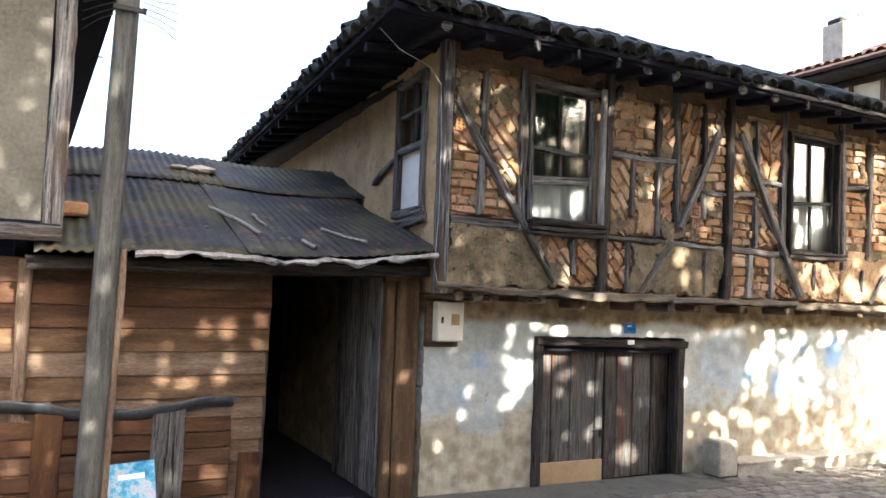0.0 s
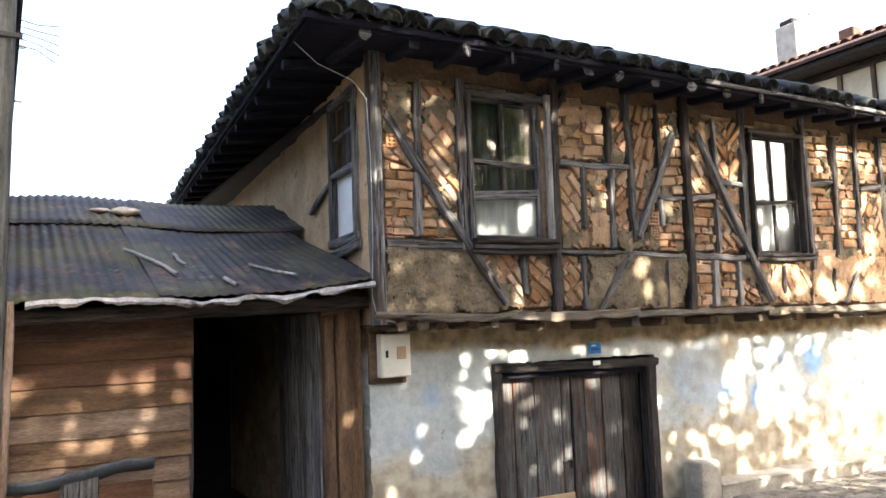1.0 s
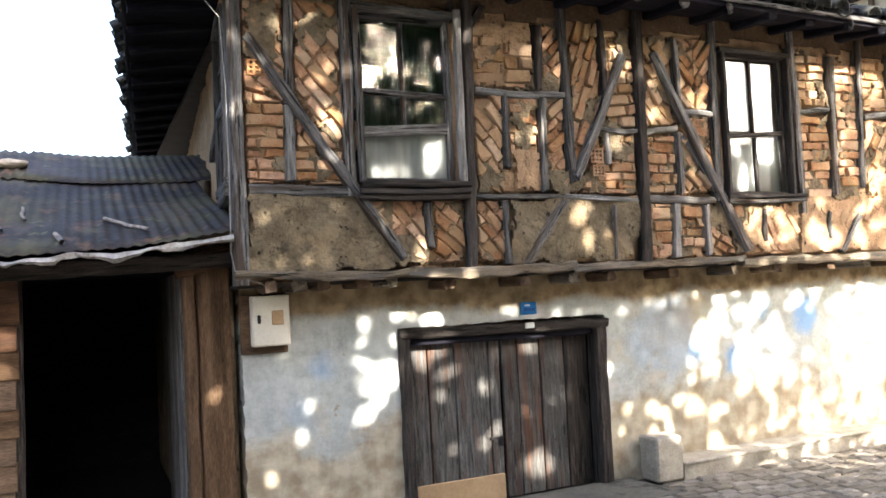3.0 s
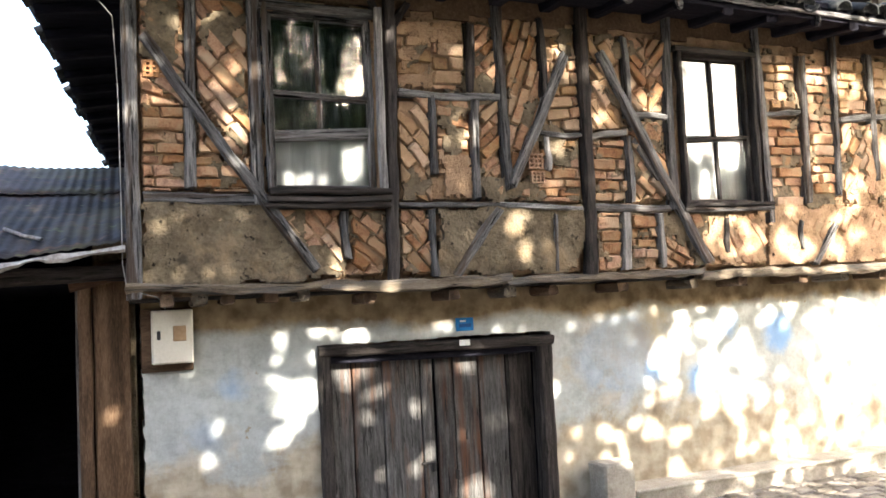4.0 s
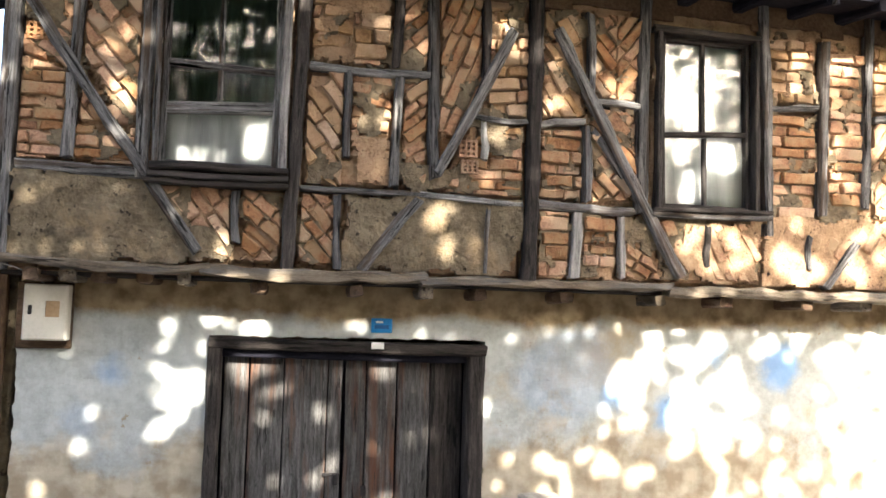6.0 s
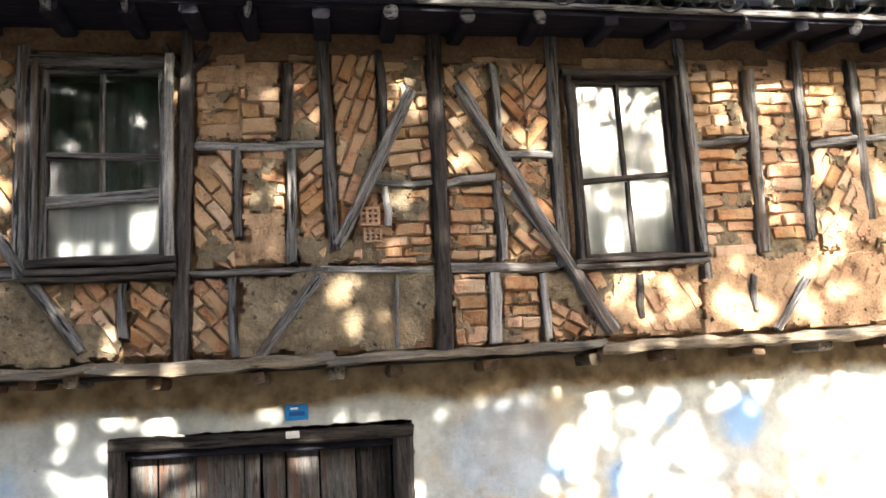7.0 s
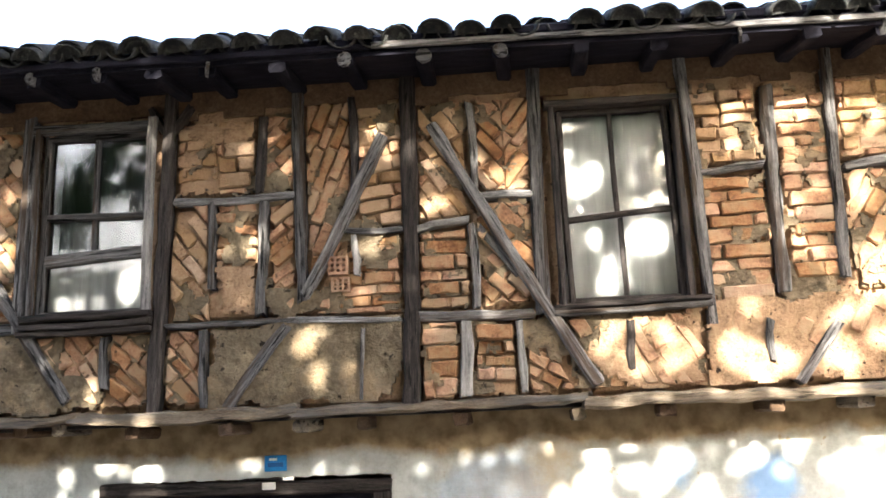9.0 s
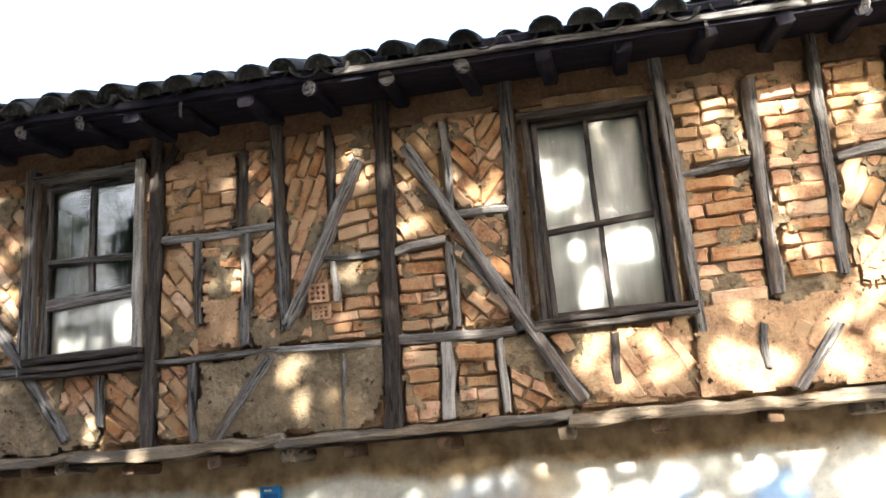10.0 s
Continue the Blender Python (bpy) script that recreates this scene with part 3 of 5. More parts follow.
T("bracket", 1.84, 3.88, 2.0, 4.12, 0.07, DARK_WOOD)
T("bracket", 1.83, 3.9, 1.7, 4.12, 0.06, DARK_WOOD)
for x0, z0, x1, z1, w in ((-0.12, 1.935, 1.25, 1.905, 0.07), (1.22, 1.9, 2.78, 1.9, 0.1), (2.72, 1.865, 4.72, 1.88, 0.075), (4.66, 1.865, 7.64, 1.86, 0.1)):
    T("bottom_beam", x0, z0, x1, z1, w, SILL_WOOD, -0.015, 0.12, 0, 0.026)

# the mortar has shrunk away from the timbers
def open_joints(wall):
    co = np.empty(len(wall.data.vertices) * 3)
    wall.data.vertices.foreach_get("co", co)
    co = co.reshape(-1, 3)
    for x0, z0, x1, z1, half in SET_IN:
        length = math.hypot(x1 - x0, z1 - z0)
        ux, uz = (x1 - x0) / length, (z1 - z0) / length
        along = (co[:, 0] - x0) * ux + (co[:, 2] - z0) * uz
        across = np.abs((co[:, 0] - x0) * uz - (co[:, 2] - z0) * ux)
        near_ = (along > -0.02) & (along < length + 0.02) & (across < half + 0.022) & (co[:, 1] < 0.09)
        co[near_, 1] = 0.075
    wall.data.vertices.foreach_set("co", co.ravel())
    wall.data.update()
open_joints(upper)

# adobe infill: regions in x and z between the timbers, with the lie of their courses
INFILL = [
    ([(0.0, 2.6), (0.28, 2.6), (0.28, 3.2), (0.0, 3.3)], 0, 0.085, 0.24, False, BRICK),
    ([(0.0, 3.32), (0.3, 3.22), (0.3, 4.0), (0.0, 4.0)], -38, 0.1, 0.22, False, BRICK),
    ([(0.35, 2.6), (0.74, 2.6), (0.74, 2.86), (0.35, 2.86)], 2, 0.085, 0.26, False, BRICK),
    ([(0.38, 2.88), (0.74, 2.88), (0.74, 4.0), (0.38, 4.0)], -50, 0.095, 0.25, False, BRICK),
    ([(1.9, 3.44), (2.19, 3.44), (2.19, 3.98), (1.9, 3.98)], 1, 0.11, 0.36, False, PALE_BRICK),
    ([(2.2, 3.44), (2.47, 3.44), (2.47, 3.98), (2.2, 3.98)], 0, 0.125, 0.36, False, PALE_BRICK),
    ([(2.56, 3.44), (2.75, 3.44), (2.75, 4.0), (2.56, 4.0)], 42, 0.085, 0.2, False, BRICK),
    ([(1.88, 2.62), (2.14, 2.52), (2.14, 3.36), (1.88, 3.36)], -52, 0.1, 0.24, False, PALE_BRICK),
    ([(2.2, 2.75), (2.49, 2.75), (2.49, 3.36), (2.2, 3.36)], -3, 0.08, 0.26, False, BRICK),
    ([(2.58, 2.56), (2.76, 2.56), (2.76, 3.36), (2.58, 3.36)], 38, 0.085, 0.22, False, BRICK),
    ([(2.86, 2.72), (3.16, 3.12), (3.16, 4.08), (2.84, 4.08)], 68, 0.09, 0.27, False, BRICK),
    ([(3.22, 3.14), (3.53, 3.14), (3.54, 4.06), (3.22, 4.06)], 7, 0.105, 0.24, False, PALE_BRICK),
    ([(2.9, 2.54), (3.5, 2.52), (3.5, 3.08), (3.22, 3.08)], 0, 0.09, 0.27, False, BRICK),
    ([(3.64, 3.15), (3.98, 3.17), (3.98, 4.05), (3.66, 4.05)], -55, 0.095, 0.25, False, PALE_BRICK),
    ([(4.07, 3.34), (4.43, 3.34), (4.45, 4.02), (4.07, 4.02)], -52, 0.095, 0.26, True, BRICK),
    ([(3.63, 2.54), (3.97, 2.54), (3.97, 3.07), (3.63, 3.06)], 0, 0.1, 0.3, False, BRICK),
    ([(4.04, 2.55), (4.42, 2.55), (4.43, 3.25), (4.04, 3.25)], -46, 0.1, 0.24, False, BRICK),
    ([(5.58, 3.41), (6.02, 3.44), (6.02, 3.97), (5.58, 3.97)], 2, 0.105, 0.19, False, PALE_BRICK),
    ([(5.58, 2.45), (6.02, 2.45), (6.02, 3.36), (5.58, 3.33)], 1, 0.098, 0.29, False, BRICK),
    ([(6.14, 2.55), (6.44, 2.55), (6.5, 3.97), (6.14, 3.97)], 1, 0.102, 0.32, False, BRICK),
    ([(6.58, 3.42), (6.96, 3.44), (6.96, 4.0), (6.58, 4.0)], 0, 0.105, 0.22, False, PALE_BRICK),
    ([(7.07, 3.46), (7.45, 3.48), (7.45, 4.0), (7.07, 4.0)], 0, 0.105, 0.24, False, PALE_BRICK),
    ([(6.56, 2.6), (6.96, 2.6), (6.96, 3.34), (6.56, 3.32)], 55, 0.1, 0.26, False, BRICK),
    ([(7.06, 1.95), (7.45, 1.95), (7.45, 3.38), (7.06, 3.36)], 0, 0.1, 0.26, False, PALE_BRICK),
    ([(1.02, 2.12), (1.39, 1.98), (1.39, 2.47), (0.9, 2.47)], -52, 0.1, 0.24, False, BRICK),
    ([(1.47, 1.97), (1.73, 1.97), (1.74, 2.47), (1.47, 2.47)], -40, 0.095, 0.23, False, BRICK),
    ([(1.86, 1.97), (2.1, 1.97), (2.1, 2.47), (1.87, 2.47)], -48, 0.095, 0.22, False, BRICK),
    ([(3.63, 1.93), (3.86, 1.93), (3.88, 2.43), (3.63, 2.43)], 1, 0.11, 0.34, False, BRICK),
    ([(3.98, 1.93), (4.26, 1.93), (4.25, 2.42), (4.0, 2.42)], -2, 0.1, 0.34, False, BRICK),
    ([(4.34, 1.95), (4.62, 1.95), (4.4, 2.42), (4.33, 2.42)], -30, 0.09, 0.22, False, BRICK),
    ([(4.78, 1.95), (5.5, 1.95), (5.5, 2.42), (4.6, 2.42)], -62, 0.1, 0.24, False, BRICK),
    ([(5.55, 1.95), (7.0, 1.95), (7.0, 2.5), (5.55, 2.4)], 58, 0.1, 0.24, False, BRICK),
]
rb = random.Random(11)
rest_v, rest_f, count = [], [], 0
for region, ang, course, length, herring, mat in INFILL:
    for poly in lay_bricks(region, ang, rb, course, length, 0.01, herring):
        if rb.random() < 0.03:
            continue
        v, f = brick_geo(poly, rb.uniform(-0.022, 0.022), 0.08, rb)
        small = area_of(poly) < 0.009
        if small or count >= 300:
            o = len(rest_v)
            rest_v += v
            rest_f += [tuple(i + o for i in g) for g in f]
        else:
            raw_part("brick", v, f, mat, upper)
            count += 1
tagged(raw_part("broken_brick", rest_v, rest_f, BRICK, upper), "broken adobe brick pieces", kind="stuff")

# mud coats left on parts of the infill
def patch(x0, x1, z0, z1, level, off, edge=0.12, y=-0.014, into=None, mat=MUD):
    def keep(x, z):
        if not upper_keep(x, z):
            return False
        e = min(x - x0, x1 - x, z - z0, z1 - z) / edge
        return noise.fractal((x * 3.2 + off, off, z * 3.2), 0.8, 2.2, 4) * 0.55 + min(1.0, e) * 0.6 > level
    sheet("mud_coat", x0, x1, z0, z1, y, mat, upper, 0.02, 0.032, keep, 0.06, "flaking mud plaster", whole=into is None, into=into)
patch(-0.02, 1.12, 1.93, 2.52, 0.05, 1.0, 0.06)
patch(1.0, 1.42, 1.94, 2.3, 0.35, 4.0)
patch(2.16, 3.5, 1.93, 2.5, 0.08, 7.0, 0.06)
patch(2.2, 2.5, 2.53, 2.9, 0.2, 51.0, 0.08, mat=MORTAR)
patch(1.9, 2.5, 3.46, 4.0, 0.64, 61.0, 0.05, -0.004, mat=MORTAR)
patch(2.55, 3.1, 2.5, 2.75, 0.3, 12.0)
patch(4.72, 5.5, 1.93, 2.44, 0.2, 15.0, mat=MORTAR)
patch(5.5, 7.45, 1.93, 2.5, 0.1, 18.0, 0.07, mat=MORTAR)
patch(6.5, 7.45, 2.5, 3.3, 0.42, 21.0, mat=MORTAR)
patch(0.0, 0.3, 3.3, 4.02, 0.25, 24.0)
patch(0.36, 0.74, 3.6, 4.02, 0.3, 30.0)

# perforated clay bricks set end-on
def hollow_brick(x0, x1, z0, z1):
    n, verts, faces = 7, [], []
    def quad(*pts):
        faces.append(tuple(range(len(verts), len(verts) + 4)))
        verts.extend(pts)
    for i in range(n):
        for j in range(n):
            a, b = x0 + (x1 - x0) * i / n, x0 + (x1 - x0) * (i + 1) / n
            c, d = z0 + (z1 - z0) * j / n, z0 + (z1 - z0) * (j + 1) / n
            y = 0.04 if i % 2 and j % 2 else -0.028 + 0.004 * ((i + j) % 2)
            quad((a, y, c), (b, y, c), (b, y, d), (a, y, d))
            if y > 0:
                for p, q in (((a, c), (b, c)), ((b, c), (b, d)), ((b, d), (a, d)), ((a, d), (a, c))):
                    quad((p[0], -0.028, p[1]), (q[0], -0.028, q[1]), (q[0], y, q[1]), (p[0], y, p[1]))
    for p, q in (((x0, z0), (x1, z0)), ((x1, z0), (x1, z1)), ((x1, z1), (x0, z1)), ((x0, z1), (x0, z0))):
        quad((p[0], -0.026, p[1]), (q[0], -0.026, q[1]), (q[0], 0.08, q[1]), (p[0], 0.08, p[1]))
    raw_part("hollow_brick", verts, faces, BRICK, upper, "perforated orange clay brick end")
hollow_brick(3.0, 3.14, 2.8, 2.93)
hollow_brick(3.02, 3.15, 2.68, 2.78)
hollow_brick(0.02, 0.17, 3.4, 3.52)

# thin smears of mud left between and over the blocks
smears = ([], [])
for k, (x0, x1, z0, z1) in enumerate(((0.0, 0.74, 2.6, 4.05), (1.88, 2.76, 2.52, 4.05), (2.84, 3.52, 2.52, 4.05), (3.63, 4.45, 2.5, 4.05), (5.57, 6.5, 2.4, 4.05),
                                      (6.52, 7.5, 2.5, 4.05), (0.9, 2.12, 1.95, 2.47), (3.62, 4.7, 1.93, 2.45), (4.6, 7.5, 1.93, 2.45))):
    patch(x0, x1, z0, z1, 0.67, 40.0 + 3.7 * k, 0.02, 0.004, smears)
tagged(raw_part("mud_smear", *smears, MUD, upper), "smears of mud left on the blocks", kind="stuff")

# floor joists under the jetty
for i, x in enumerate((0.14, 0.35, 0.55, 0.85, 1.1, 1.6, 2.28, 2.8, 3.2, 3.87, 4.65, 5.24, 5.91, 6.48, 7.05, 7.5)):
    z = 1.835 if x < 1.3 else 1.79
    timber("joist", (x, 0.0 + 0.03 * ((i * 7) % 3), z), (x + 0.01, 0.45, z), 0.09 + 0.015 * (i % 2), 0.085, SILL_WOOD if i % 3 == 1 else BROWN_WOOD, house, "", 0.014, 300 + i, 0, (0, 0, 1))
part("jetty_board", box_bm(-0.1, 7.6, 0.06, 0.6, 1.835, 1.86, 0), DARK_WOOD, house)


# windows
def sash_window(name, x0, x1, z0, z1, bars_v, bars_h, y=0.06, mat=OLD_WOOD, label="", border=0.05):
    """Frame, glazing bars and panes set in the wall; bars as (x, z_from, z_to) and (z_left, z_right, height)."""
    w = new(name)
    w.parent = house
    w["label"] = label
    k = int(x0 * 100)
    timber("window_frame", (x0, y, z0), (x0, y, z1), border, 0.07, mat, w, "", 0.004, k)
    timber("window_frame", (x1, y, z0), (x1, y, z1), border, 0.07, mat, w, "", 0.004, k + 1)
    timber("window_frame", (x0 - 0.02, y + 0.004, z0), (x1 + 0.02, y + 0.004, z0), border, 0.07, mat, w, "", 0.004, k + 2)
    timber("window_frame", (x0 - 0.02, y + 0.004, z1), (x1 + 0.02, y + 0.004, z1), border, 0.07, mat, w, "", 0.004, k + 3)
    for i, (x, a, b) in enumerate(bars_v):
        timber("glazing_bar", (x, y, a), (x, y, b), 0.035, 0.04, mat, w, "", 0.003, k + 5 + i)
    for i, (a, b, h) in enumerate(bars_h):
        timber("glazing_bar", (x0, y - 0.004, a), (x1, y - 0.004, b), h, 0.05, mat, w, "", 0.003, k + 9 + i)
    return w


def pane(x0, x1, z0, z1, y, parent):
    p = part("pane", box_bm(x0, x1, y, y + 0.004, z0, z1, 0), GLASS, parent)
    p.visible_shadow = False
    return p


win_a = sash_window("window", 0.9, 1.67, 2.63, 3.95, [(1.275, 3.05, 3.93)], [(3.35, 3.33, 0.05), (3.02, 3.07, 0.085)], label="weathered sash window, lower half backed with white cloth")
for a, b in ((0.92, 1.26), (1.29, 1.65)):
    pane(a, b, 3.06, 3.33, 0.07, win_a)
    pane(a, b, 3.36, 3.93, 0.07, win_a)
pane(0.92, 1.65, 2.65, 3.03, 0.072, win_a)
timber("casing", (0.872, -0.03, 2.6), (0.862, -0.03, 4.0), 0.036, 0.05, OLD_WOOD, win_a, "", 0.006, 61)
timber("casing", (1.725, -0.06, 2.58), (1.735, -0.06, 4.03), 0.058, 0.06, PALE_WOOD, win_a, "pale upright board", 0.005, 62)
timber("casing", (0.83, -0.02, 4.0), (1.7, -0.02, 3.99), 0.07, 0.06, OLD_WOOD, win_a, "", 0.006, 63)
for i, (z, y, h) in enumerate(((2.585, -0.05, 0.05), (2.535, -0.035, 0.045), (2.49, -0.02, 0.04))):
    timber("window_sill", (0.86 - 0.02 * i, y, z), (1.77, y, z + 0.005), h, 0.14, DARK_WOOD, win_a, "", 0.008, 70 + i)

win_b = sash_window("window", 4.665, 5.405, 2.53, 3.89, [(5.02, 3.15, 3.88), (5.035, 2.54, 3.1)], [(3.1, 3.15, 0.04)], label="tall four-pane sash window with white curtain", mat=DARK_WOOD, border=0.04)
for a, b in ((4.69, 5.0), (5.04, 5.38)):
    pane(a, b, 2.55, 3.1, 0.07, win_b)
    pane(a, b, 3.16, 3.87, 0.07, win_b)
for x in (4.60, 5.455):
    timber("casing", (x - 0.01, 0.0, 2.5), (x + 0.01, 0.0, 3.95), 0.045, 0.09, DARK_WOOD, win_b, "", 0.006, int(x * 30))
timber("casing", (4.56, -0.004, 3.94), (5.49, -0.004, 3.93), 0.05, 0.1, DARK_WOOD, win_b, "", 0.006, 90)
for i, (z, y, h) in enumerate(((2.485, -0.03, 0.035), (2.445, -0.02, 0.04))):
    timber("window_sill", (4.53, y, z), (5.56, y, z + 0.02), h, 0.11, OLD_WOOD if i else DARK_WOOD, win_b, "", 0.006, 95 + i)


def curtain(name, x0, x1, z0, z1, y, mat, label, category="curtain", folds=14.0, amp=0.012):
    verts, faces = [], []
    nx, nz = int((x1 - x0) / 0.012), 10
    for j in range(nz + 1):
        for i in range(nx + 1):
            x = x0 + (x1 - x0) * i / nx
            z = z0 + (z1 - z0) * j / nz
            verts.append((x, y + amp * math.sin(x * folds * 2.1 + 0.6 * math.sin(z * 3)) + amp * 0.6 * noise.noise((x * 9, z * 2, y)), z))
    for j in range(nz):
        for i in range(nx):
            a = j * (nx + 1) + i
            faces.append((a, a + 1, a + nx + 2, a + nx + 1))
    ob = raw_part(name, verts, faces, mat, smooth=True)
    sol = ob.modifiers.new("thickness", "SOLIDIFY")
    sol.thickness = 0.003
    return tagged(ob, label, category)


curtain("curtain", 4.62, 5.44, 2.5, 3.93, 0.125, CLOTH, "white cotton curtain hung close behind the tall window")
curtain("window_cloth", 0.92, 1.70, 2.62, 3.04, 0.115, CLOTH, "white cloth covering the lower half of the sash window", "cloth")
curtain("net_curtain", 0.7, 1.9, 2.9, 4.08, 0.6, ROOM_DARK_CLOTH, "grey net curtain behind upper panes, darkened for the unlit room", "curtain")

# the stable door
door = new("door")
door.parent = house
door["label"] = "low double-leaf plank door of dark grey wood"
timber("door_frame", (1.31, 0.43, -0.16), (1.31, 0.43, 1.44), 0.1, 0.16, DARK_WOOD, door, "", 0.006, 401)
timber("door_frame", (3.26, 0.43, -0.16), (3.27, 0.43, 1.4), 0.14, 0.16, DARK_WOOD, door, "", 0.006, 402)
timber("lintel", (1.255, 0.42, 1.395), (3.345, 0.42, 1.36), 0.09, 0.18, DARK_WOOD, door, "", 0.008, 403)
timber("door_frame", (1.36, 0.46, 1.32), (3.2, 0.46, 1.29), 0.06, 0.12, SHADE_DARK_WOOD, door, "", 0.006, 404)
edges = (1.365, 1.555, 1.81, 2.14, 2.255)
for i, (a, b) in enumerate(zip(edges, edges[1:])):
    timber("plank", ((a + b) / 2, 0.515 - 0.012 * (i == 3), -0.12), ((a + b) / 2, 0.515 - 0.012 * (i == 3), 1.29), b - a - 0.012, 0.035, DOOR_WOOD, door, "", 0.003, 410 + i)
edges = (2.265, 2.43, 2.67, 2.93, 3.19)
for i, (a, b) in enumerate(zip(edges, edges[1:])):
    timber("plank", ((a + b) / 2, 0.51 - 0.01 * (i == 0), -0.12), ((a + b) / 2, 0.51 - 0.01 * (i == 0), 1.28), b - a - 0.012, 0.035, DARK_WOOD if i == 3 else DOOR_WOOD, door, "", 0.003, 420 + i)
part("door_backing", box_bm(1.3, 3.3, 0.56, 0.6, -0.15, 1.4, 0), SHADE_DARK_WOOD, door)
part("latch", box_bm(2.12, 2.25, 0.475, 0.495, 0.4, 0.425, 0.004), BLACK_IRON, door, "black iron latch bar")
part("hasp", box_bm(2.2, 2.24, 0.46, 0.49, 0.34, 0.42, 0.008), BLACK_IRON, door)
part("keyhole_plate", box_bm(2.41, 2.45, 0.478, 0.49, 0.25, 0.33, 0.004), BLACK_IRON, door)
part("kick_board", box_bm(1.37, 2.24, 0.465, 0.49, -0.13, 0.1, 0.005), CARD, door, "tan board across the foot of the leaf")

# side wall of the upper floor, running back at a slight angle
SIDE = Matrix.Translation((-0.06, 0.1, 0)) @ pose(0, 0, 0, 0, 0, 86)   # local x runs back along the wall, -y faces the yard
side_root = new("side_wall")
side_root.parent = house
side_root["label"] = "ochre mud-plastered side wall"
side_root.matrix_basis = SIDE
SW = (0.42, 1.2, 2.68, 4.08)
def side_keep(x, z):
    return not (SW[0] < x < SW[1] and SW[2] < z < SW[3])
s = sheet("plaster_coat", 0.0, 8.6, 1.86, 4.36, 0.0, SIDE_MUD, side_root, 0.06, 0.03, side_keep, 0.2)
s.scale = (1, -1, 1)
swin = new("side_window")
swin.parent = house
swin["label"] = "narrow side sash window, lower half white"
swin.matrix_basis = SIDE
a, b, c, d = SW
for i, (p, q, w) in enumerate((((a, 0.01, c), (a, 0.01, d), 0.08), ((b, 0.01, c), (b, 0.01, d), 0.08), ((a, 0.012, d), (b, 0.012, d), 0.08), ((a - 0.05, 0.02, c), (b + 0.05, 0.02, c), 0.09),
                              ((a, 0.0, 3.36), (b, 0.0, 3.36), 0.07), ((a, -0.03, 3.74), (b, -0.03, 3.74), 0.035), (((a + b) / 2, -0.03, 3.38), ((a + b) / 2, -0.03, 4.06), 0.035))):
    timber("window_frame", p, q, w, 0.08, OLD_WOOD, swin, "", 0.005, 500 + i)
for x0, x1 in ((a + 0.03, (a + b) / 2), ((a + b) / 2, b - 0.03)):
    p = part("pane", box_bm(x0, x1, -0.05, -0.046, 3.38, 4.05, 0), GLASS, swin)
    p.visible_shadow = False
part("lower_panel", box_bm(a + 0.03, b - 0.03, -0.06, -0.03, c + 0.03, 3.34, 0.003), WHITE_PAINT, swin, "white painted lower panel")
# dark sheet standing in for the unlit room behind the side window
part("dark_backing", box_bm(a, b, -0.4, -0.38, c, d, 0), ROOM_DARK_CLOTH, swin)
timber("brace", (1.25, 0.02, 3.3), (2.0, 0.02, 3.12), 0.06, 0.06, OLD_WOOD, side_root, "", 0.008, 520)
timber("sill_board", (0.3, 0.03, 2.6), (1.35, 0.03, 2.55), 0.09, 0.08, OLD_WOOD, side_root, "", 0.008, 521)

# ---- roof ----
roof = new("roof")
roof.parent = house
roof["label"] = "low hipped roof of dark mossy clay tiles with deep eaves"
EZ, OVER = 4.27, 0.52
A0, A1 = Vector((-0.86, -OVER, EZ + 0.04)), Vector((7.95, -OVER, EZ - 0.065))
B1 = Vector((-0.22, 9.2, EZ))
C1 = Vector((8.0, 9.2, EZ))
R0, R1 = Vector((3.0, 4.2, EZ + 2.12)), Vector((5.4, 4.3, EZ + 2.12))
def slab(name, pts, thick, mat, parent, label=""):
    bm = bmesh.new()
    top = [bm.verts.new(p) for p in pts]
    low = [bm.verts.new(Vector(p) - Vector((0, 0, thick))) for p in pts]
    bm.faces.new(top)
    bm.faces.new(low[::-1])
    n = len(pts)
    for i in range(n):
        bm.faces.new((top[i], low[i], low[(i + 1) % n], top[(i + 1) % n]))
    return part(name, bm, mat, parent, label)
slab("roof_deck", [A0, A1, R1, R0], 0.04, SHADE_DARK_WOOD, roof)
slab("roof_deck", [B1, A0, R0], 0.04, SHADE_DARK_WOOD, roof)
slab("roof_deck", [A1, C1, R1], 0.04, SHADE_DARK_WOOD, roof)
slab("roof_deck", [C1, B1, R0, R1], 0.04, SHADE_DARK_WOOD, roof)
# boards and rafters under the eave are coloured near-black for its shade
slab("soffit", [A0 + Vector((0.02, 0.02, -0.05)), A1 + Vector((-0.02, 0.02, -0.05)), Vector((7.9, 0.1, EZ + 0.01)), Vector((0.0, 0.1, EZ + 0.02))], 0.035, SHADE_DARK_WOOD, roof)
slab("soffit", [B1 + Vector((0.02, -0.02, -0.05)), A0 + Vector((0.02, 0.02, -0.051)), Vector((0.0, 0.1, EZ + 0.021)), Vector((0.7, 9.0, EZ + 0.05))], 0.036, SHADE_DARK_WOOD, roof)
timber("eave_batten", A0 + Vector((0, 0, -0.04)), Vector((3.4, -OVER, EZ - 0.04)), 0.045, 0.03, SHADE_DARK_WOOD, roof, "", 0.008, 601)
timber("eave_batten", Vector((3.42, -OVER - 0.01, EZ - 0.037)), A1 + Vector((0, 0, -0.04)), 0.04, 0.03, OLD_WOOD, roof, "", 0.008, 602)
timber("eave_batten", B1 + Vector((0, 0, -0.04)), A0 + Vector((0, 0, -0.04)), 0.05, 0.03, SHADE_DARK_WOOD, roof, "", 0.008, 603)
rr = random.Random(5)
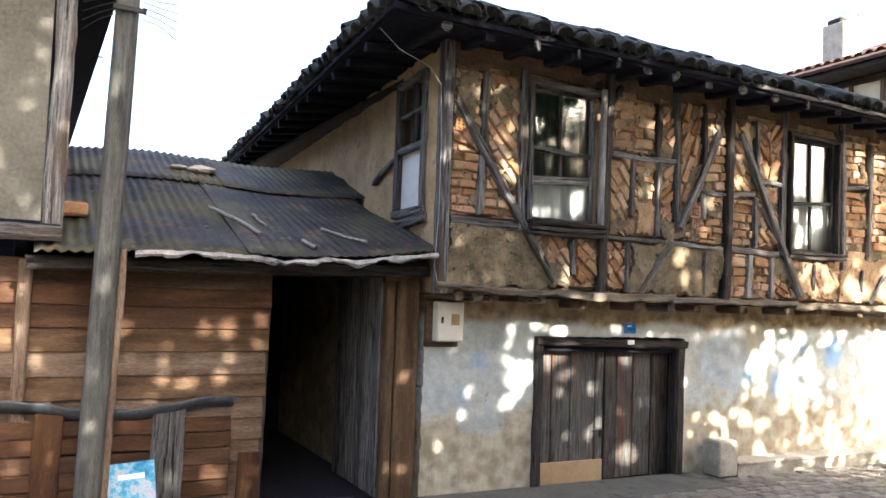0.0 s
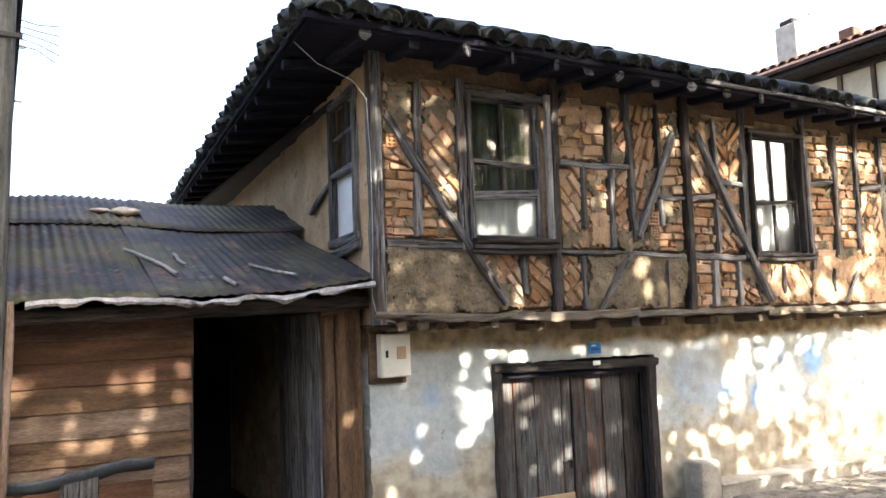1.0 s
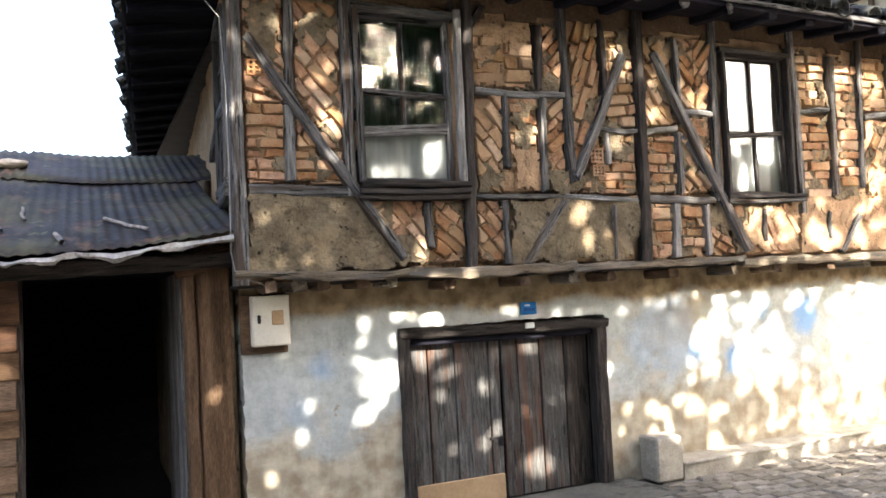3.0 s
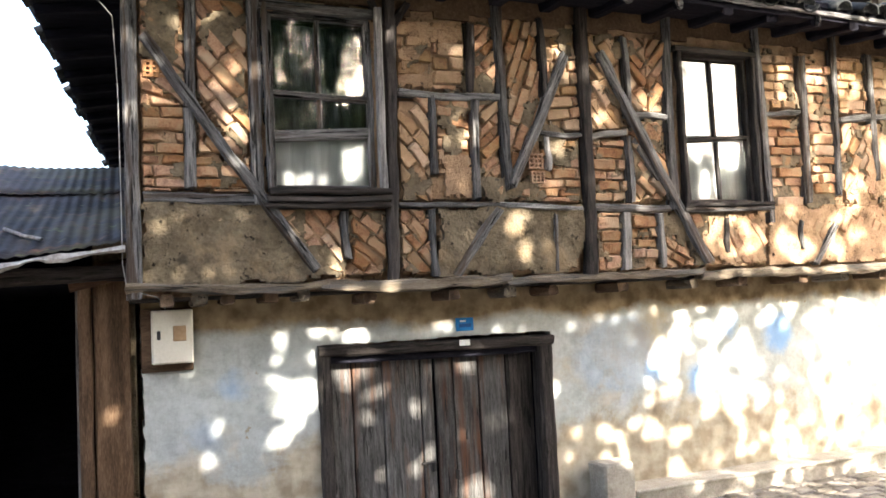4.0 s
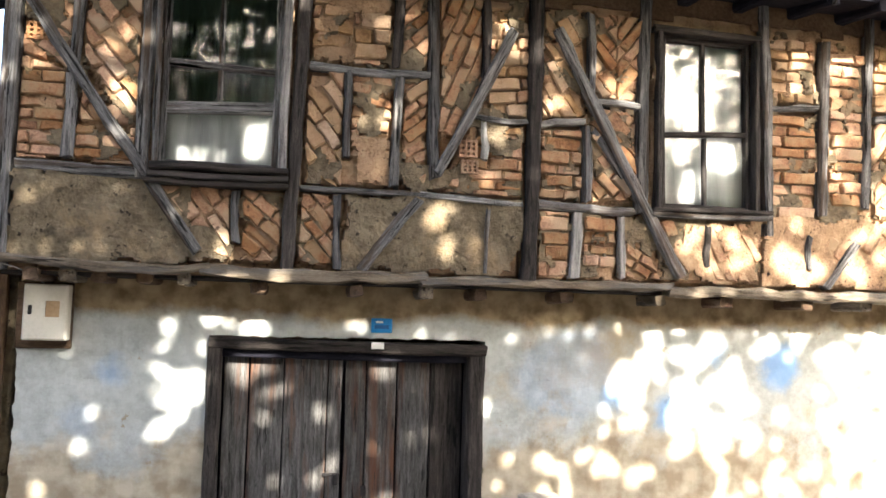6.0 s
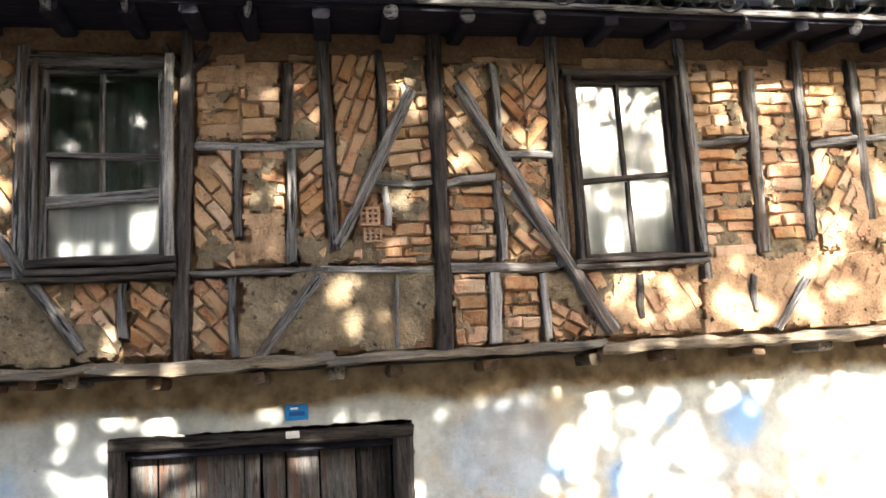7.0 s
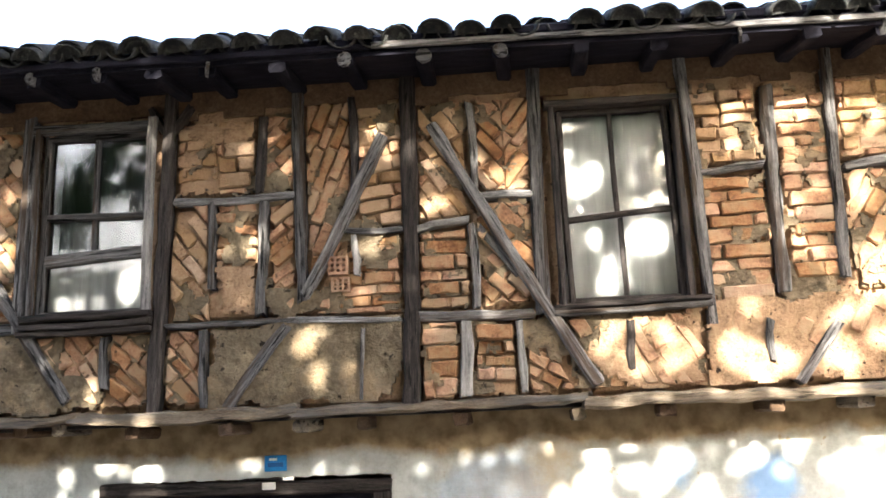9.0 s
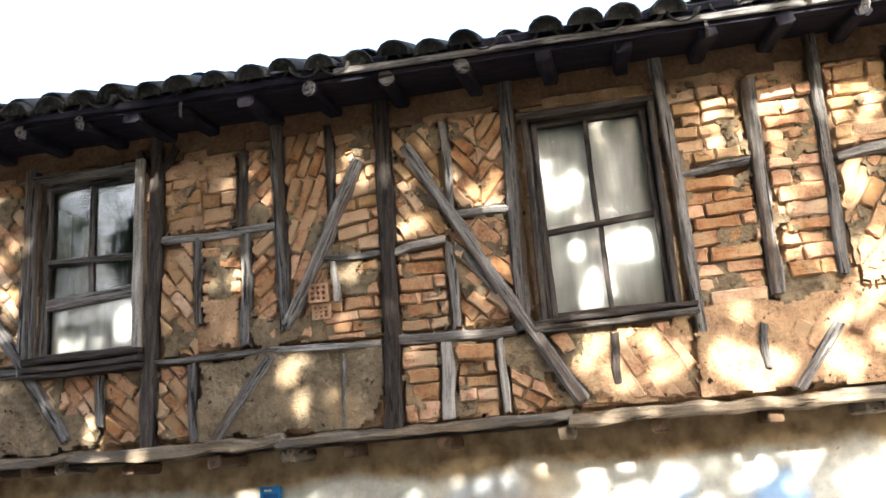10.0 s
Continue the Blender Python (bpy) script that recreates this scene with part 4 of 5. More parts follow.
for i, x in enumerate((-0.35, 0.1, 0.58, 1.07, 1.54, 1.92, 2.29, 2.76, 3.23, 3.76, 4.27, 4.8, 5.3, 5.81, 6.27, 6.72, 7.2, 7.65)):
    z = EZ - 0.075 - 0.011 * x
    timber("rafter", (x, -0.475 - 0.012 * (i % 3), z), (x + 0.02, 0.6, EZ + 0.0), 0.11, 0.1, SHADE_DARK_WOOD, roof, "", 0.014, 620 + i, 0, (0, 0, 1))
    # ends that catch the sun get a paler cap than their near-black rafters
    if i not in (1, 5, 7, 11, 12, 14):
        bm = bmesh.new()
        bmesh.ops.create_cone(bm, cap_ends=True, segments=11, radius1=0.05, radius2=0.054, depth=0.02, matrix=pose(x, -0.492 - 0.012 * (i % 3), z, 90, 0, 20 * i))
        for v in bm.verts:
            v.co += Vector((0.008 * noise.noise(v.co * 21), 0, 0.008 * noise.noise(v.co * 19)))
        part("end_grain", bm, OLD_WOOD, roof, "weathered rafter end, paler for the sun on it")
for i in range(15):
    y = 0.35 + 0.58 * i
    x = -0.8 + 0.066 * y
    timber("rafter", (x, y, EZ - 0.115), (x + 1.0, y, EZ + 0.04), 0.09, 0.08, SHADE_DARK_WOOD, roof, "", 0.008, 650 + i, 0, (0, 0, 1))


def tile_mesh(name, up, length=0.42, w0=0.105, w1=0.08, thick=0.016):
    """A tapered half-round clay tile along local x, hollow side down (up) or up."""
    verts, faces, n = [], [], 7
    for i in range(3):
        f = i / 2
        r = w0 + (w1 - w0) * f
        for shell in (0, 1):
            rr_ = r - shell * thick
            for k in range(n + 1):
                an = math.pi * k / n
                verts.append((f * length, rr_ * math.cos(an), (rr_ * math.sin(an) - 0.25 * r) * (0.88 if up else -0.75)))
    s = n + 1
    for i in range(2):
        o = i * 2 * s
        for k in range(n):
            faces.append((o + k, o + k + 1, o + 2 * s + k + 1, o + 2 * s + k))
            faces.append((o + s + k + 1, o + s + k, o + 3 * s + k, o + 3 * s + k + 1))
        faces.append((o, o + 2 * s, o + 3 * s, o + s))
        faces.append((o + n, o + s + n, o + 3 * s + n, o + 2 * s + n))
    for k in range(n):
        faces.append((k, s + k, s + k + 1, k + 1))
        faces.append((4 * s + k + 1, 5 * s + k + 1, 5 * s + k, 4 * s + k))
    if up:
        # dirt packed under the tile's mouth
        o = len(verts)
        for k in range(n + 1):
            an = math.pi * k / n
            verts.append((0.05, (w0 - thick) * math.cos(an), ((w0 - thick) * math.sin(an) - 0.25 * w0) * 0.88))
        faces.append(tuple(range(o, o + n + 1)))
    me = bpy.data.meshes.new(name)
    me.from_pydata(verts, [], faces)
    me.update()
    me.polygons.foreach_set("use_smooth", [True] * len(me.polygons))
    me.materials.append(TILE)
    return me


COVER = [tile_mesh("cover_tile", True), tile_mesh("cover_tile", True, 0.38, 0.115, 0.09)]
PAN = [tile_mesh("pan_tile", False)]
more = ([], [])
def lay_tiles(p, q, inward, rise, rows, step):
    """Rows of pan and cover tiles along the eave p to q, climbing inward."""
    along = (q - p).normalized()
    slope = (inward.normalized() + Vector((0, 0, rise))).normalized()
    nrm = along.cross(slope)
    if nrm.z < 0:
        nrm = -nrm
    base = Matrix((slope, nrm.cross(slope), nrm)).transposed().to_4x4()
    count_ = int((q - p).length / step)
    for row in range(rows):
        for i in range(count_):
            if row * 0.3 > i * step * 0.9 or row * 0.3 > (count_ - i) * step:
                continue
            for kind_, lift, shift in (("pan", 0.03, 0.0), ("cover", 0.048, 0.5)):
                if kind_ == "cover" and row == 0 and rr.random() < 0.06:
                    continue
                at = p + along * (i + shift + 0.25 + rr.uniform(-0.1, 0.1)) * step + slope * (row * 0.31 - (0.06 if kind_ == 'cover' else 0.0) + rr.uniform(-0.05, 0.04)) + nrm * (lift + rr.uniform(-0.012, 0.012) + (rr.uniform(0.01, 0.03) if rr.random() < 0.14 else 0))
                m = base @ Euler((rr.uniform(-0.12, 0.12), rr.uniform(-0.07, 0.03), rr.uniform(-0.09, 0.09))).to_matrix().to_4x4()
                m.translation = at
                me = rr.choice(COVER if kind_ == "cover" else PAN)
                if row < 2:
                    ob = new("roof_tile", me)
                    ob.parent = roof
                    ob.matrix_basis = m
                else:
                    o = len(more[0])
                    more[0].extend(tuple(m @ v.co) for v in me.vertices)
                    more[1].extend(tuple(k + o for k in p.vertices) for p in me.polygons)


RISE = 0.46
lay_tiles(A0, A1, Vector((0, 1, 0)), RISE, 6, 0.25)
lay_tiles(B1, A0, Vector((1, -0.066, 0)), RISE * 1.1, 1, 0.27)
lay_tiles(A0 + Vector((0.1, 0.05, 0.04)), Vector((2.1, -OVER + 0.05, EZ + 0.035)), Vector((0, 1, 0)), RISE, 1, 0.24)
lay_tiles(B1 + Vector((0.05, 0, 0.075)), A0 + Vector((0.05, 0.1, 0.075)), Vector((1, -0.066, 0)), RISE * 1.1, 1, 0.26)
part("tile_bed", box_bm(-0.8, 7.9, -0.47, -0.2, EZ - 0.01, EZ + 0.075, 0.02), SHADE_DARK_WOOD, roof)
tagged(raw_part("upper_tile", *more, TILE, roof, smooth=True), "higher rows of clay tiles", kind="stuff")
# further courses, too high to see singly
def upper_courses(p, q, r1, r0, name):
    verts, faces = [], []
    n, k = 120, 6
    for j in range(k + 1):
        for i in range(n + 1):
            f, g = i / n, 0.36 + 0.64 * j / k
            lo, hi = p.lerp(q, f), r0.lerp(r1, f)
            v = lo.lerp(hi, g)
            verts.append((v.x, v.y, v.z + 0.02 + 0.03 * math.cos(i * math.pi)))
    for j in range(k):
        for i in range(n):
            a_ = j * (n + 1) + i
            faces.append((a_, a_ + 1, a_ + n + 2, a_ + n + 1))
    tagged(raw_part(name, verts, faces, TILE, roof), "upper courses of clay tiles", kind="stuff")
upper_courses(A0, A1, R1, R0, "tile_course")
upper_courses(B1, A0, R0, R0, "tile_course")
def pebble(name, size, mat, seed, parent=None):
    bm = bmesh.new()
    bmesh.ops.create_icosphere(bm, subdivisions=2, radius=1)
    for v in bm.verts:
        k = 1 + 0.35 * noise.noise(v.co * 1.3 + Vector((seed, 0, 0)))
        v.co = Vector((v.co.x * size[0] * k, v.co.y * size[1] * k, v.co.z * size[2] * k))
    return part(name, bm, mat, parent)

# ---- passage shed with tin roof, left of the house ----
shed = thing("passage_shed", "lean-to passage shed of boards under a rusty corrugated tin roof", "shed")
SX0, SX1 = -3.45, -0.10
def tin_z(x, y):
    f = (x - SX0) / (SX1 - SX0)
    edge = 2.09 + 0.03 * math.sin(x * 2.1) + 0.15 * max(0, f - 0.55) / 0.45 * max(0.0, 1 - y / 2.0)
    return edge + 0.335 * y
def tin_sheet(name, x0, x1, y0, y1, lift, seed, fold=0.013):
    verts, faces = [], []
    nx, ny = int((x1 - x0) / 0.0125), max(4, int((y1 - y0) / 0.25))
    for j in range(ny + 1):
        for i in range(nx + 1):
            x = x0 + (x1 - x0) * i / nx
            y = y0 + (y1 - y0) * j / ny
            if j == 0:
                y += 0.03 * noise.noise((x * 2.5, seed, 0)) + 0.012 * noise.noise((x * 11, seed, 0))
            z = tin_z(x, y) + lift + fold * (0.75 + 0.5 * noise.noise((x * 1.3, y * 0.8, seed + 9))) * math.sin(2 * math.pi * x / 0.09) + 0.02 * noise.noise((x * 1.5, y * 1.5, seed))
            verts.append((x, y, z))
    for j in range(ny):
        for i in range(nx):
            a_ = j * (nx + 1) + i
            faces.append((a_, a_ + 1, a_ + nx + 2, a_ + nx + 1))
    ob = raw_part(name, verts, faces, TIN, shed, smooth=True)
    sol = ob.modifiers.new("thickness", "SOLIDIFY")
    sol.thickness = 0.004
    return ob
tin_sheet("tin_sheet", SX0, -1.75, -0.02, 2.75, 0.0, 1)
tin_sheet("tin_sheet", -1.86, SX1 + 0.08, 0.0, 2.72, 0.022, 2, 0.008)
tin_sheet("tin_sheet", SX0, -1.5, 2.55, 4.15, 0.035, 3)
tin_sheet("tin_sheet", -1.6, SX1 + 0.34, 2.5, 4.1, 0.05, 4, 0.008)
# near-black linings added to close the passage and paint in its darkness
part("roof_lining", box_bm(SX0 + 0.05, SX1, 0.3, 4.1, 2.0, 2.03, 0), SHADE_DARK_WOOD, shed)
# bent bare strip along the tin's edge
def edge_strip(x0, x1, seed):
    verts, faces = [], []
    n = int((x1 - x0) / 0.04)
    for i in range(n + 1):
        x = x0 + (x1 - x0) * i / n
        w = 0.022 * noise.noise((x * 3, seed, 0)) + 0.02 * noise.noise((x * 8, seed, 1))
        z = tin_z(x, 0) + w - 0.015
        h = max(0.008, 0.03 + 0.045 * noise.noise((x * 5, seed, 4)) + 0.02 * noise.noise((x * 19, seed, 8)))
        verts += [(x, 0.02, z + 0.012), (x, -0.035 + w, z + 0.008), (x, -0.05 + 2 * w, z - h * 0.5), (x, -0.03 + w, z - h)]
    for i in range(n):
        for k in range(3):
            a_ = i * 4 + k
            faces.append((a_, a_ + 4, a_ + 5, a_ + 1))
    ob = raw_part("edge_strip", verts, faces, TIN_EDGE, shed, "bent bare metal edge strip")
    sol = ob.modifiers.new("thickness", "SOLIDIFY")
    sol.thickness = 0.003
edge_strip(-2.75, -1.95, 2)
edge_strip(-2.05, -0.12, 6)
timber("eave_beam", (-3.5, 0.22, 1.98), (-0.1, 0.22, 2.06), 0.11, 0.1, DARK_WOOD, shed, "", 0.01, 700)
# board wall; top boards in darker wood, which also paints in the tin's shade
for i in range(11):
    z = -0.06 + 0.19 * i
    x1 = -1.53 + (0.008 if i % 2 else -0.006) - 0.006 * (10 - i)
    top = min(z + 0.2, 2.0)
    timber("board", (-5.6, 0.485, (z + top) / 2), (x1, 0.47, (z + top) / 2 + 0.012 * math.sin(i)), 0.2, 0.022, RED_WOOD if i > 7 else BROWN_WOOD, shed, "", 0.004, 710 + i).rotation_euler.x -= radians(6)
part("back_lining", box_bm(-5.6, -1.56, 0.53, 0.56, -0.15, 2.0, 0), SHADE_DARK_WOOD, shed)
timber("post", (-3.5, 0.42, -0.15), (-3.5, 0.42, 2.0), 0.1, 0.09, BROWN_WOOD, shed, "", 0.006, 730)
timber("post", (-1.58, 0.56, -0.15), (-1.56, 0.56, 2.05), 0.1, 0.1, DARK_WOOD, shed, "", 0.006, 731)
timber("jamb", (-0.395, 0.42, -0.15), (-0.395, 0.42, 2.08), 0.09, 0.12, BROWN_WOOD, shed, "", 0.006, 732)
timber("jamb", (-0.22, 0.40, -0.15), (-0.22, 0.40, 2.12), 0.24, 0.06, BROWN_WOOD, shed, "broad grey-brown door jamb board", 0.005, 733)
timber("jamb_top", (-0.5, 0.34, 2.0), (-0.06, 0.34, 2.1), 0.14, 0.08, RED_WOOD, shed, "", 0.008, 734)
part("filler_wall", box_bm(-0.34, -0.06, 0.46, 0.85, -0.15, 2.3, 0.01), MUD, shed)
# floor coloured near-black for the darkness inside
part("passage_floor", box_bm(-3.5, -0.36, 0.6, 4.2, -0.16, -0.1, 0), SHADE_DARK_WOOD, shed)
# the leaf standing open inwards
for i in range(6):
    timber("door_board", (-0.445, 0.58 + 0.2 * i, -0.1), (-0.45, 0.58 + 0.2 * i, 1.98), 0.195, 0.03, OLD_WOOD, shed, "grey board of a leaf that stands open inwards", 0.004, 740 + i, 0, (1, 0, 0))
part("passage_wall", box_bm(-0.36, -0.06, 0.85, 4.2, -0.15, 2.3, 0.01), MUD, shed)
# back and side of the passage, near-black for the same darkness
part("passage_back", box_bm(-5.6, -0.06, 4.2, 4.3, -0.15, 3.4, 0.01), SHADE_DARK_WOOD, shed)
part("passage_side", box_bm(-3.6, -3.5, 0.58, 4.2, -0.15, 2.9, 0.01), SHADE_DARK_WOOD, shed)
# branches lying on the tin
def stick(pts, r, seed):
    rnd = random.Random(seed)
    out = []
    for (x0, y0), (x1, y1) in zip(pts, pts[1:]):
        for k in range(5):
            f = k / 5
            x, y = x0 + (x1 - x0) * f, y0 + (y1 - y0) * f
            out.append((x + rnd.uniform(-0.01, 0.01), y, tin_z(x, y) + 0.03 + r))
    tagged(tube("stick", out, r, PALE_WOOD), "thin grey stick lying on the tin roof", "stick", "sticks on the tin roof")
stick([(-1.95, 1.35), (-1.75, 0.95), (-1.6, 0.45)], 0.018, 1)
stick([(-1.55, 1.3), (-1.5, 0.8)], 0.014, 2)
stick([(-0.95, 0.9), (-0.8, 0.6), (-0.62, 0.35)], 0.015, 3)
stick([(-1.28, 0.4), (-1.22, 0.1)], 0.02, 4)
def roof_stone(x, y, size, mat, label, cat):
    ob = pebble("stone", size, mat, x * 7)
    ob.location = (x, y, tin_z(x, y) + 0.035 + size[2] * 0.8)
    tagged(ob, label, cat)
roof_stone(-1.75, 3.1, (0.16, 0.1, 0.05), STONE, "flat pale stone weighing down the tin roof", "stone")
roof_stone(-2.0, 3.15, (0.12, 0.08, 0.03), STONE, "flat pale stone weighing down the tin roof", "stone")

# ---- low wooden bin with plastic sheet, leaning poster, in front of the boards ----
wood_bin = thing("wooden_bin", "low reddish board bin by the shed, topped with plastic sheet", "bin")
for i in range(6):
    timber("slat", (-5.4, 0.36, 0.0 + 0.135 * i), (-1.86, 0.36, 0.0 + 0.135 * i), 0.125, 0.025, RED_WOOD, wood_bin, "", 0.006, 800 + i)
for x, w, z, mat in ((-2.38, 0.26, 0.84, OLD_WOOD), (-3.28, 0.2, 0.8, RED_WOOD), (-4.0, 0.2, 0.8, BROWN_WOOD), (-1.7, 0.2, 0.42, RED_WOOD)):
    timber("upright", (x, 0.335, -0.13), (x + 0.01, 0.335, z), w, 0.03, mat, wood_bin, "", 0.006, int(-x * 100))
verts, faces = [], []
for i in range(81):
    x = -5.4 + 3.55 * i / 80
    sag = 0.05 * math.sin(x * 3.2 + 1.0) + 0.02 * noise.noise((x * 4, 0, 0))
    for k in range(6):
        an = math.pi * (k / 5 - 0.1)
        verts.append((x, 0.38 - 0.075 * math.cos(an - 1.2) - 0.02, 0.8 + sag + 0.075 * math.sin(an) * (1 + 0.3 * noise.noise((x * 6, k, 0)))))
for i in range(80):
    for k in range(5):
        a_ = i * 6 + k
        faces.append((a_, a_ + 1, a_ + 7, a_ + 6))
cover_ob = raw_part("plastic_sheet", verts, faces, TARP, wood_bin, "sagging dark blue plastic sheet", smooth=True)
cover_ob.modifiers.new("thickness", "SOLIDIFY").thickness = 0.006

poster = thing("poster_board", "small faded blue and white poster board leaning on the bin", "poster")
part("board", box_bm(-0.18, 0.18, -0.008, 0.008, 0, 0.56, 0.003), POSTER, poster)
part("text_bar", box_bm(-0.1, 0.1, -0.012, -0.008, 0.43, 0.47, 0), WHITE_PAINT, poster)
poster.matrix_basis = pose(-2.62, 0.15, -0.14, -14, 0, 0) @ pose(0, 0, 0, 0, -4, 0)

# ---- utility pole ----
pole = thing("utility_pole", "weathered grey wooden utility pole beside the tin-roofed shed", "pole")
verts, faces = [], []
for j in range(25):
    z = -0.2 + 5.6 * j / 24
    r_ = 0.094 - 0.01 * j / 24
    for k in range(14):
        an = 2 * math.pi * k / 14
        rk = r_ * (1 + 0.05 * noise.noise((math.cos(an) * 2, math.sin(an) * 2, z * 0.8)))
        verts.append((rk * math.cos(an), rk * math.sin(an), z))
for j in range(24):
    for k in range(14):
        faces.append((j * 14 + k, j * 14 + (k + 1) % 14, (j + 1) * 14 + (k + 1) % 14, (j + 1) * 14 + k))
faces.append(tuple(range(24 * 14, 25 * 14)))
POLE_WOOD = material("pole_wood", [(0.36, (0.024, 0.025, 0.023)), (0.5, (0.073, 0.075, 0.07)), (0.66, (0.15, 0.148, 0.137))], 3.0, 0.9, 30, 0.7, 0.01, (9, 9, 0.8), False, 0.0)
raw_part("shaft", verts, faces, POLE_WOOD, pole, smooth=True)
timber("nailed_board", (0.115, 0.02, -0.15), (0.115, 0.02, 2.1), 0.05, 0.05, BROWN_WOOD, pole, "", 0.008, 901)
part("cross_bracket", box_bm(-0.11, 0.13, -0.11, -0.085, 3.9, 3.94, 0.005), BLACK_IRON, pole, "dark iron bracket")
for i in range(5):
    z = 3.88 + 0.045 * i
    tube("wire_end", [(-0.1, -0.12, z - 0.03), (-0.2, 0.1, z - 0.03 + 0.01 * i), (-0.3, 0.4, z - 0.04 + 0.03 * i)], 0.004, BLACK_IRON, pole)
    # right-hand wires stop short to imitate sky glare hiding the rest
    tube("wire_end", [(0.1, -0.12, z - 0.03), (0.22, -0.1, z - 0.045), (0.36, -0.06, z - 0.12 + 0.025 * i)], 0.004, BLACK_IRON, pole)
pole.matrix_basis = pose(-3.0, -0.13, 0, 0, 1.2, 0)

# ---- neighbouring house on the left ----
near = thing("neighbour_house", "grey rendered house with a wooden corner post and overhanging dark eave", "house")
sheet("front_wall", -6.6, -3.42, 2.3, 5.2, 0.3, CONCRETE, near, 0.08, 0.015, None, 0.3)
part("side_wall", box_bm(-3.7, -3.42, 0.62, 10.6, 2.3, 4.6, 0.01), CONCRETE, near)
timber("corner_post", (-3.34, 0.34, 2.28), (-3.32, 0.34, 5.15), 0.15, 0.14, OLD_WOOD, near, "", 0.008, 950)
timber("ledge", (-6.6, 0.22, 2.24), (-3.27, 0.22, 2.2), 0.12, 0.24, OLD_WOOD, near, "", 0.01, 951)
part("jetty_underside", box_bm(-6.6, -3.42, 0.3, 0.6, 2.27, 2.3, 0), SHADE_DARK_WOOD, near)
slab("eave", [Vector((-6.6, -0.5, 5.3)), Vector((-2.76, -0.5, 5.2)), Vector((-3.04, 11.0, 4.58)), Vector((-6.6, 11.0, 4.68))], 0.16, SHADE_DARK_WOOD, near)
slab("roof", [Vector((-6.7, -0.55, 5.34)), Vector((-2.72, -0.55, 5.24)), Vector((-3.0, 11.1, 4.62)), Vector((-6.7, 11.1, 4.72))], 0.06, RED_TILE, near)
for i in range(2):
    timber("lath", (-3.3, 3.2 + 2.2 * i, 5.0), (-2.75 - 0.02 * i, 3.2 + 2.2 * i, 4.99), 0.03, 0.03, OLD_WOOD, near, "", 0.005, 960 + i)
part("back_fill", box_bm(-6.6, -3.72, 10.3, 10.6, -0.15, 4.5, 0), CONCRETE, near)
ob = part("roof_tile_piece", box_bm(-0.14, 0.14, -0.1, 0.1, 0, 0.12, 0.02), BRICK)
ob.location = (-3.2, 0.9, tin_z(-3.2, 0.9) + 0.02)
tagged(ob, "broken orange clay tile lying on the tin roof", "roof tile")

# ---- neighbouring house on the right, behind ----
far = thing("tall_neighbour_house", "tall cream house with timber battens, red tile roof and chimney", "house")
part("wall", box_bm(12.5, 18, -1.2, 9.0, -0.2, 7.1, 0.02), CREAM, far)
for i in range(14):
    timber("batten", (12.47, -1.1 + 0.75 * i, 4.6), (12.47, -1.1 + 0.75 * i, 7.05), 0.1, 0.06, BROWN_WOOD, far, "", 0.008, 1000 + i, 0, (1, 0, 0))
timber("wall_plate", (12.46, -1.2, 7.0), (12.46, 9.0, 7.0), 0.14, 0.08, DARK_WOOD, far, "", 0.008, 1020, 0, (1, 0, 0))
slab("eave", [Vector((11.85, -1.8, 7.2)), Vector((18.5, -1.8, 7.2)), Vector((18.5, 9.6, 7.2)), Vector((11.85, 9.6, 7.2))], 0.1, DARK_WOOD, far)
slab("roof", [Vector((11.75, -1.9, 7.26)), Vector((15.2, 1.8, 8.7)), Vector((15.2, 6.0, 8.7)), Vector((11.75, 9.7, 7.26))], 0.06, RED_TILE, far)
slab("roof", [Vector((18.6, -1.9, 7.26)), Vector((15.2, 1.8, 8.7)), Vector((11.75, -1.9, 7.26))], 0.06, RED_TILE, far)
slab("roof", [Vector((18.6, 9.7, 7.26)), Vector((15.2, 6.0, 8.7)), Vector((15.2, 1.8, 8.7)), Vector((18.6, -1.9, 7.26))], 0.06, RED_TILE, far)
slab("roof", [Vector((11.75, 9.7, 7.26)), Vector((15.2, 6.0, 8.7)), Vector((18.6, 9.7, 7.26))], 0.06, RED_TILE, far)
for i in range(46):
    ob = new("eave_tile", COVER[0])
    ob.parent = far
    ob.matrix_basis = pose(11.7, -1.7 + 0.245 * i, 7.32, 0, -22, 0)
    ob.material_slots[0].link = "OBJECT"
    ob.material_slots[0].material = RED_TILE
chimney = part("chimney", box_bm(13.7, 14.1, 6.0, 6.6, 7.6, 9.0, 0.02), STONE, far, "grey rendered chimney")
part("chimney_pot", box_bm(13.74, 13.98, 6.1, 6.5, 9.0, 9.14, 0.03), DARK_WOOD, chimney)
part("white_flue", box_bm(14.1, 14.42, 6.02, 6.6, 7.6, 9.5, 0.02), WHITE_PAINT, chimney, "taller white flue")
part("flue_hole", box_bm(14.2, 14.3, 6.0, 6.03, 9.2, 9.3, 0.0), BLACK_IRON, chimney)
part("ridge_stub", box_bm(14.7, 15.0, 5.2, 5.6, 8.2, 8.75, 0.02), RED_TILE, far)
far.location = (0, 0, -0.14)

# ---- reddish fence past the house's end ----
fence = thing("board_fence", "reddish-brown upright board fence joining the house end", "fence")
for i in range(12):
    timber("board", (7.78 + 0.2 * i, 0.5, 0.75), (7.78 + 0.2 * i, 0.5, 1.8 + 0.05 * (i % 3)), 0.19, 0.03, RED_WOOD, fence, "", 0.004, 1050 + i)
part("base_wall", box_bm(7.68, 10.2, 0.42, 0.7, -0.2, 0.76, 0.02), STONE, fence)

